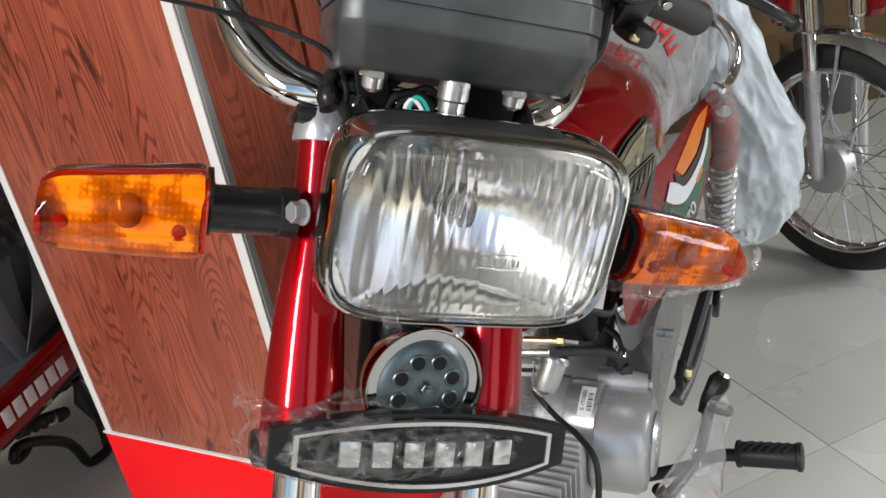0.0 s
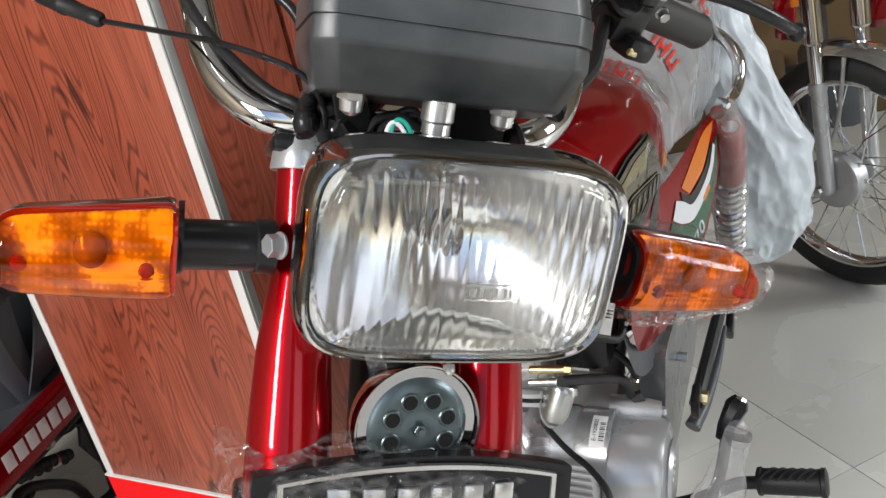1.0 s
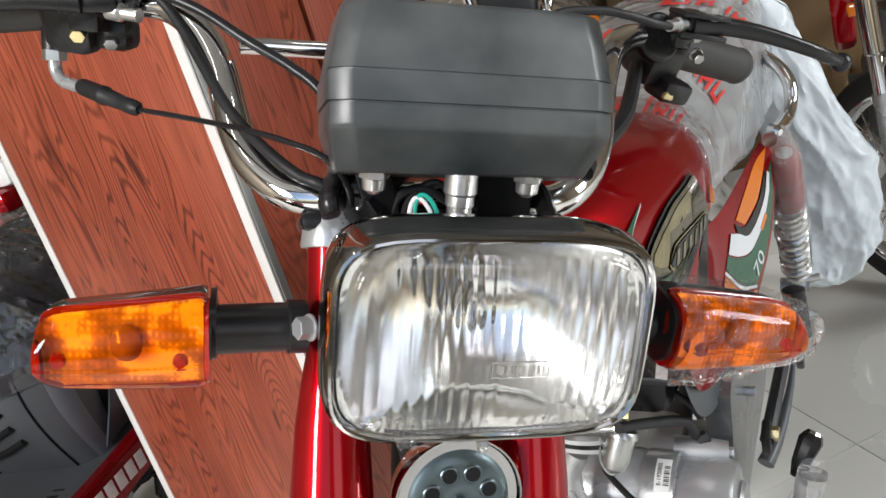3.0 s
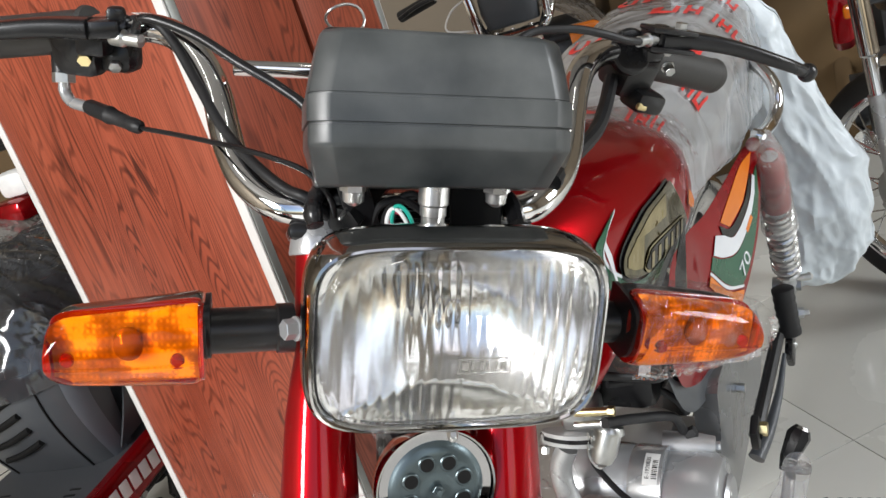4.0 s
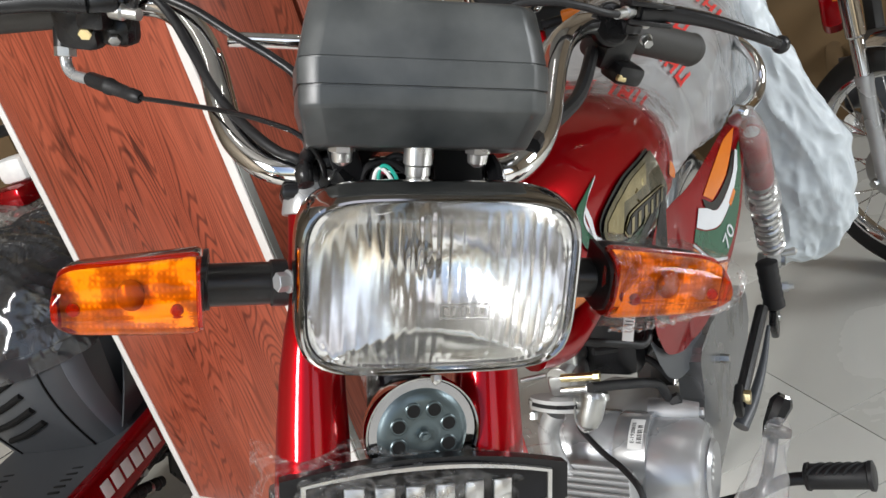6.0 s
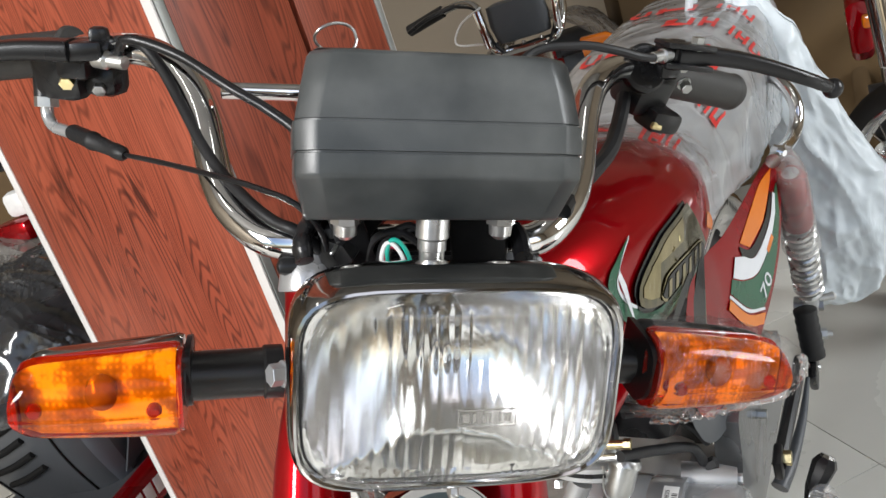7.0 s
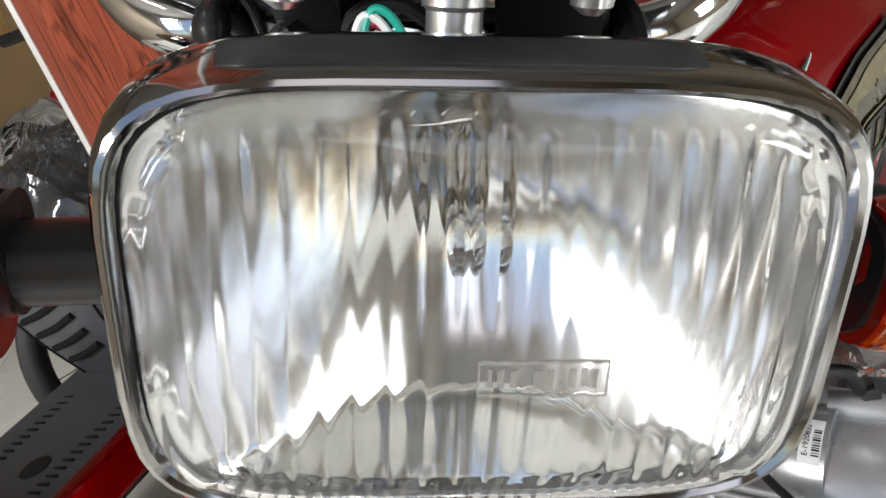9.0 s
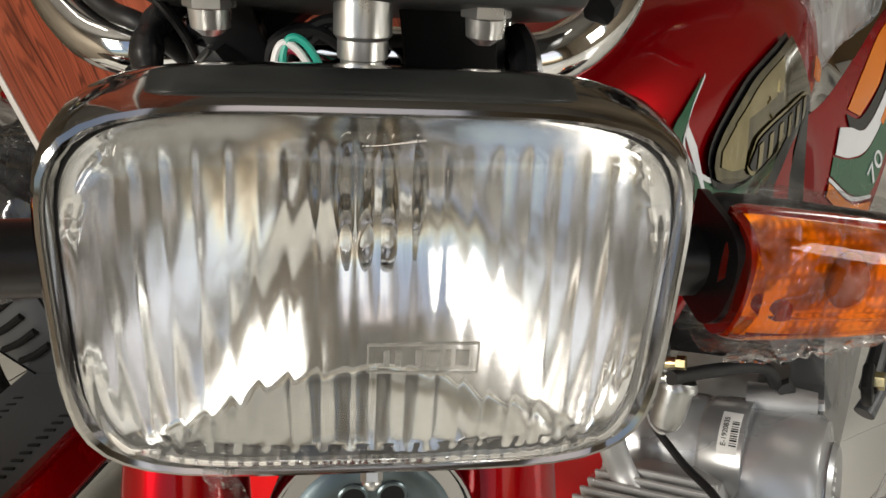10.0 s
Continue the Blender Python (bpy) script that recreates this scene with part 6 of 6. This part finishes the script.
    part("seat", box(0.24, 0.62, 0.11, (0, 0.95, 0.78), 0.04), BLACK, t, "black seat", m=turned)
    wheel(t, turned @ Matrix.Translation((0, 1.22, 0.273)), "rear_wheel")
    part("exhaust", tube([(-0.10, 0.5, 0.25), (-0.13, 0.7, 0.24), (-0.14, 1.3, 0.30)], 0.032, 14), CHROME, t, "chrome exhaust", m=turned)


neighbour_bike()


def rear_bike():
    """The motorcycle parked behind, of which handlebar, case and signals show."""
    m = Matrix.Translation((0.10, 2.42, 0)) @ pose(0, 0, 0, 0, 0, -8)
    t = thing("motorcycle", m, "motorcycle under grey film with chrome handlebar and dark case", "motorcycle")
    part("instrument_case", loft([[(x, y * 0.8 - 0.4 * (z - 0.92), z) for x, y in rounded(w, d, 0.018, 5)] for z, w, d in ((0.865, 0.12, 0.06), (0.868, 0.15, 0.08), (0.92, 0.165, 0.09), (0.975, 0.155, 0.085), (0.98, 0.12, 0.06))]), GREY_PLASTIC, t, "dark grey instrument case")
    for i in range(3):
        part("case_screw", cyl((-0.05 + 0.05 * i, -0.045, 0.862), (-0.05 + 0.05 * i, -0.05, 0.855), 0.006), CHROME, t)
    half = [(0.05, 0.03, 0.84), (0.09, 0.02, 0.85), (0.115, 0.05, 0.90), (0.13, 0.10, 0.98), (0.20, 0.14, 1.0), (0.36, 0.20, 0.97)]
    bar = part("handlebar", tube([(-x, y, z) for x, y, z in half[::-1]] + half, 0.012, 14), CHROME, t, "chrome handlebar")
    for s in (-1, 1):
        part("grip", cyl((s * 0.24, 0.155, 0.995), (s * 0.37, 0.205, 0.967), 0.018), RUBBER, bar, "black grip")
        part("lever", tube([(s * 0.19, 0.11, 1.0), (s * 0.28, 0.12, 0.99), (s * 0.36, 0.15, 0.965)], 0.007, 8), BLACK, bar, "black lever")
        part("cable", tube([(s * 0.19, 0.10, 1.0), (s * 0.12, 0.05, 0.97), (s * 0.09, 0.0, 0.88), (s * 0.04, 0.0, 0.80)], 0.004, 8), RUBBER, bar)
        part("chrome_side", box(0.022, 0.05, 0.11, (s * 0.105, 0.0, 0.92), 0.004, (0, s * 6, 0)), CHROME, t, "bright side bracket")
    def lump(u, v):
        a = math.pi * v
        y = 0.15 + 0.9 * u
        n = 1 + 0.10 * noise.noise((u * 6, v * 5, 1)) + 0.06 * abs(noise.noise((u * 17, v * 13, 2)))
        return Vector((0.26 * math.cos(a) * n, y, 0.55 + (0.34 - 0.06 * u) * math.sin(a) * n))
    part("film_cover", skin(lump, 40, 30), GREY_WRAP, t, "crumpled grey plastic cover")
    part("body", loft([[(x, y, 0.62 + z) for x, z in rounded(w, h, 0.06)] for y, w, h in ((0.12, 0.2, 0.2), (0.3, 0.30, 0.36), (0.8, 0.28, 0.30), (1.05, 0.2, 0.2))]), GREY_PLASTIC, t, "dark body under the film")
    hl = part("headlight", loft([[(x, y, 0.79 + z) for x, z in rounded(w, h, 0.03)] for y, w, h in ((-0.13, 0.155, 0.11), (-0.12, 0.17, 0.125), (-0.05, 0.16, 0.11), (0.0, 0.10, 0.08))]), CHROME, t, "chrome headlight")
    for s in (-1, 1):
        sg = part("turn_signal", cyl((s * 0.09, -0.04, 0.80), (s * 0.15, -0.04, 0.80), 0.014), BLACK, t)
        part("lens", loft([[(s * k, -0.05 + y, 0.80 + z) for y, z in rounded(0.035, h, 0.01)] for k, h in ((0.15, 0.05), (0.155, 0.055), (0.22, 0.048), (0.235, 0.03))]), ORANGE, sg, "orange lens")
        part("fork_leg", cyl((s * 0.07, -0.02, 0.78), (s * 0.07, -0.26, 0.28), 0.022), RED, t, "red fork cover")
    wheel(t, m @ Matrix.Translation((0, -0.27, 0.273)), "front_wheel", 18)
    wheel(t, m @ Matrix.Translation((0, 0.95, 0.273)), "rear_wheel", 18)
    part("cord", tube([(-0.10, 0.01, 0.98), (-0.17, 0.02, 0.95), (-0.20, 0.03, 0.90), (-0.12, 0.0, 0.88)], 0.003, 8), WHITE_WIRE, t, "pale cord")


GREY_WRAP = film("grey_wrap", 0.6, 0.9, (0.20, 0.185, 0.17), 0.35, 10.0, 0.6, 0.01)
rear_bike()


# ---- the step-through scooter beyond the pillar ----
def scooter():
    m = Matrix.Translation((-1.13, 1.40, 0)) @ pose(0, 0, 0, 0, 0, -12)
    t = thing("scooter", m, "dark grey scooter with red floor edge, seat wrapped in dark film", "scooter")
    board = loft([[(x, y, z + q) for x, q in rounded(w, 0.05, 0.02)] for y, w, z in ((-0.62, 0.34, 0.30), (-0.5, 0.39, 0.30), (-0.1, 0.39, 0.30), (0.30, 0.36, 0.31))])
    fb = part("floorboard", board, GREY_PLASTIC, t, "black ribbed floor mat")
    for k in range(2):
        x0 = 0.10 - 0.20 * k
        for i in range(26):
            part("mat_rib", box(0.030, 0.006, 0.004, (x0, -0.50 + 0.020 * i, 0.3265), 0.0012), RUBBER, fb)
    part("mat_disc", lathe((0.03, -0.20, 0.324), (0.03, -0.20, 0.328), ((0, 0.030), (0.6, 0.030), (1, 0.026)), 28), RUBBER, fb, "round mark on the mat")
    edge = loft([[(0.187 + x, y, z + q) for x, q in rounded(0.040, h, 0.012)] for y, z, h in ((-0.62, 0.290, 0.06), (-0.45, 0.292, 0.084), (0.0, 0.297, 0.088), (0.40, 0.322, 0.078), (0.75, 0.36, 0.06))])
    re = part("side_rail", edge, RED, t, "dark red side rail with pale blocks")
    for i in range(6):
        part("rail_block", box(0.002, 0.026, 0.036, (0.2080, -0.052 + 0.0345 * i, 0.302), 0.0005, (0, 0, 0)), LABEL, re, "white block in place of a letter")

    def column(u, v):
        # the panel under the seat, bulging, from one side round the front to the other
        a = radians(180 + 180 * u)
        z = 0.33 + 0.27 * v
        w = 0.135 + 0.030 * v + 0.020 * v * v
        d = 0.085 + 0.055 * math.sin(v * math.pi * 0.6)
        c, s = math.cos(a), math.sin(a)
        return Vector(((w if c > 0 else w + 0.07) * math.copysign(abs(c) ** 0.6, c), 0.16 + d * math.copysign(abs(s) ** 0.6, s) - 0.02 * v, z))
    col = part("under_seat_panel", skin(column, 60, 30, 0.004), GREY_PLASTIC, t, "dark grey moulded panel with vents")
    part("panel_body", box(0.26, 0.62, 0.26, (0, 0.48, 0.46), 0.10, seg=4), GREY_PLASTIC, col, "dark grey side body")
    # vents are not cut: black strips laid on stand for their shade
    for i in range(4):
        p = column(0.40, 0.20 + 0.15 * i)
        q = column(0.54, 0.38 + 0.15 * i)
        mid = (p + q) / 2 + Vector((0, -0.004, -0.004))
        part("vent_slot", tube([p + Vector((0, -0.002, 0)), mid, q + Vector((0, -0.002, 0))], 0.0075, 8, 6), INK, col, "black strip for the shade in a slanting vent")
    part("side_strip", skin(lambda u, v: column(0.80 + 0.13 * u + 0.05 * (1 - v) ** 2, v) + Vector((0.003, -0.004, 0)), 12, 24, 0.003), SLATE, col, "paler slate strip beside the vents")
    for u in (0.34, 0.66):
        part("panel_seam", tube([column(u, v / 8) + Vector((0, -0.0015, 0)) for v in range(0, 8)], 0.0025, 6, 3), INK, col)
    def flank(u, v):
        y, z = 0.12 + 0.60 * u, 0.34 + 0.25 * v
        return Vector((0.140 + 0.035 * math.sin(v * 2.4) + 0.02 * u, y + 0.10 * v, z + 0.08 * u))
    part("flank", skin(flank, 20, 16, 0.004), GREY_PLASTIC, t, "dark grey glossy side fairing")
    def seat_w(u, v):
        a = math.pi * v
        y = -0.02 + 0.80 * u
        near = min(1.0, (u / 0.12 + 0.02) ** 0.5)
        n = 1 + 0.08 * noise.noise((u * 5, v * 4, 7)) + 0.02 * abs(noise.noise((u * 15, v * 12, 8))) + 0.10 * abs(noise.noise((u * 30 + v * 5, v * 1.6, 5))) + 0.05 * abs(noise.noise((u * 62 - v * 7, v * 2.2, 9)))
        return Vector((0.20 * math.cos(a) * n * near, y + 0.02 * noise.noise((u * 9, v * 9, 1)), 0.585 + 0.20 * math.sin(a) * n * near - 0.03 * math.cos(a) ** 2 + 0.06 * u))
    part("seat", box(0.26, 0.66, 0.12, (0, 0.44, 0.66), 0.05), BLACK, t, "black seat")
    part("seat_wrap", skin(seat_w, 130, 90), SMOKE_WRAP, t, "crumpled dark plastic film")
    stand = part("stand", tube([(0.150, -0.034, 0.180), (0.150, -0.012, 0.196), (0.149, 0.041, 0.170), (0.147, 0.104, 0.117), (0.145, 0.130, 0.074), (0.140, 0.152, 0.020), (0.150, 0.186, 0.012), (0.150, 0.215, 0.012)], 0.0115, 12), BLACK, t, "black centre stand")
    part("stand_arm", tube([(0.15, 0.20, 0.215), (0.155, 0.215, 0.10), (0.15, 0.215, 0.012)], 0.012, 10), BLACK, stand)
    part("stand_web", slab([(0.0, 0.0), (0.012, 0.0), (0.050, -0.145), (0.030, -0.150), (-0.020, -0.040)], 0.008, Matrix.Translation((0.150, 0.190, 0.210)) @ Matrix(((0, 0, 1), (1, 0, 0), (0, 1, 0))).to_4x4()), BLACK, stand, "black stand plate", smooth=False)
    part("stand_hook", tube([(0.150, -0.036, 0.182), (0.150, -0.020, 0.172), (0.150, 0.010, 0.176), (0.150, 0.018, 0.196)], 0.008, 10), BLACK, stand)
    part("foot_bar", tube([(0.150, 0.000, 0.222), (0.150, 0.060, 0.205), (0.150, 0.137, 0.172)], 0.0135, 12), RUBBER, t, "black foot bar")
    for i in range(5):
        p = Vector((0.150, 0.02 + 0.024 * i, 0.217 - 0.0095 * i))
        part("bar_ring", lathe(p, p + Vector((0, 0.008, -0.003)), ((0, 0.014), (0.5, 0.0165), (1, 0.014)), 16), ZINC if i == 3 else RUBBER, t)
    part("engine", join(box(0.20, 0.40, 0.16, (0, 0.40, 0.24), 0.03), cyl((0.05, 0.30, 0.22), (0.16, 0.30, 0.22), 0.06)), BLACK, t, "black engine")
    for i in range(4):
        part("under_bolt", hexnut((0.172, -0.40 + 0.16 * i, 0.243), (0.182, -0.40 + 0.16 * i, 0.240), 0.009, 0.012), ZINC, t, "plated bolt")
    part("under_rail", tube([(0.15, -0.60, 0.235), (0.155, 0.0, 0.235), (0.15, 0.40, 0.24)], 0.014, 10), BLACK, t)
    part("leg_shield", skin(lambda u, v: Vector((0.24 * (2 * u - 1), -0.62 - 0.10 * v - 0.05 * (1 - (2 * u - 1) ** 2), 0.32 + 0.45 * v)), 16, 12, 0.006), RED, t, "dark red leg shield")
    for y in (-0.78, 0.62):
        wheel(t, m @ Matrix.Translation((0, y, 0.273)), "front_wheel" if y < 0 else "rear_wheel", 12)


SLATE = varied("slate_plastic", (0.12, 0.14, 0.16), (0.16, 0.18, 0.205), 5, (0.35, 0.5), 0.08, fine=80)
scooter()


def far_left():
    """What shows beyond the scooter: another wrapped machine, a signal, boxes."""
    m = Matrix.Translation((-1.35, 2.05, 0)) @ pose(0, 0, 0, 0, 0, -10)
    t = thing("scooter", m, "wrapped scooter with orange signal and white tail light", "scooter")
    def lump(u, v):
        a = math.pi * v
        n = 1 + 0.12 * noise.noise((u * 5, v * 4, 17)) + 0.08 * abs(noise.noise((u * 15, v * 12, 18)))
        return Vector((0.26 * math.cos(a) * n, -0.2 + 0.95 * u, 0.52 + 0.31 * math.sin(a) * n))
    part("body", box(0.30, 0.9, 0.5, (0, 0.25, 0.50), 0.08), BLACK, t, "dark body")
    part("film_cover", skin(lump, 50, 30), GREY_WRAP, t, "crumpled grey film")
    part("tail_light", box(0.09, 0.07, 0.07, (0.10, -0.02, 0.90), 0.02), LABEL, t, "white lamp")
    part("turn_signal", box(0.08, 0.04, 0.035, (0.17, 0.0, 0.95), 0.01), ORANGE, t, "orange lens")
    part("red_panel", box(0.12, 0.10, 0.06, (0.08, -0.05, 0.835), 0.02), RED, t, "red panel")
    part("bar", cyl((-0.2, 0.05, 1.0), (0.25, 0.02, 1.0), 0.016), BLACK, t, "black grab bar")
    for y in (-0.25, 0.9):
        wheel(t, m @ Matrix.Translation((0, y, 0.273)), "wheel", 12)
    for w, h, x, y in ((0.9, 1.15, -2.3, 3.2), (2.0, 1.55, 1.45, 3.4)):
        b = solo("cardboard_box", box(w, 0.5, h, (x, y, h / 2 + 0.001), 0.01), CARD, "large brown cardboard box standing by the wall", "box")
        for s in (-1, 1):
            part("flap", box(w - 0.02, 0.244, 0.004, (x, y + s * 0.124, h + 0.004), 0.001), CARD, b)
        part("tape", box(w - 0.03, 0.055, 0.0008, (x, y, h + 0.0072), 0), TAPE, b, "shiny brown packing tape")
        part("tape", box(0.055, 0.0008, 0.16, (x + 0.1, y - 0.2508, h - 0.09), 0), TAPE, b, "shiny brown packing tape")


far_left()


# ---- floor tiles ----
def tiles():
    a = math.atan2(0.145, 0.367)
    u, v = Vector((math.cos(a), math.sin(a), 0)), Vector((-math.sin(a), math.cos(a), 0))
    o = Vector((0.528, 1.421, 0))
    L, gap = 0.60, 0.0024
    base = solo("floor", box(8.0, 7.6, 0.10, (0.3, 0.8, -0.0535), 0), GROUT, "polished pale grey floor tiles with thin joints", "floor", kind="structure")
    turn = Matrix.Rotation(a, 4, "Z")
    # rows of square tiles, with one narrow border row; those at the walls are cut to fit
    rows = [(0.6 * k + 0.3, 0.6) for k in range(9)] + [(-0.1, 0.2)] + [(-0.5 - 0.6 * k, 0.6) for k in range(10)]
    shapes = {w: finish("tile", box(L - gap, w - gap, 0.008, (0, 0, 0), 0), TILE) for w in (0.6, 0.2)}
    sides = ((1, 0, -3.42), (-1, 0, -4.02), (0, 1, -2.67), (0, -1, -4.22))
    for y, w in rows:
        for i in range(-11, 11):
            c = o + u * (L * (i + 0.5)) + v * y
            du, dv = u * (L - gap) / 2, v * (w - gap) / 2
            whole = [c + du + dv, c - du + dv, c - du - dv, c + du - dv]
            shape = whole
            for nx, ny, d in sides:
                cut = []
                for p, q in zip(shape, shape[1:] + shape[:1]):
                    a0, a1 = nx * p.x + ny * p.y - d, nx * q.x + ny * q.y - d
                    if a0 >= 0:
                        cut.append(p)
                    if a0 * a1 < 0:
                        cut.append(p + (q - p) * (a0 / (a0 - a1)))
                shape = cut
            if len(shape) < 3:
                continue
            if shape == whole:
                ob = new("tile", shapes[w])
            else:
                bm = loft([[(p.x - c.x, p.y - c.y, z) for p in shape] for z in (-0.004, 0.004)])
                ob = new("tile", finish("tile", bm, TILE, False))
            ob.parent = base
            ob.matrix_basis = Matrix.Translation(c + Vector((0, 0, -0.004))) @ (turn if shape == whole else Matrix())


tiles()
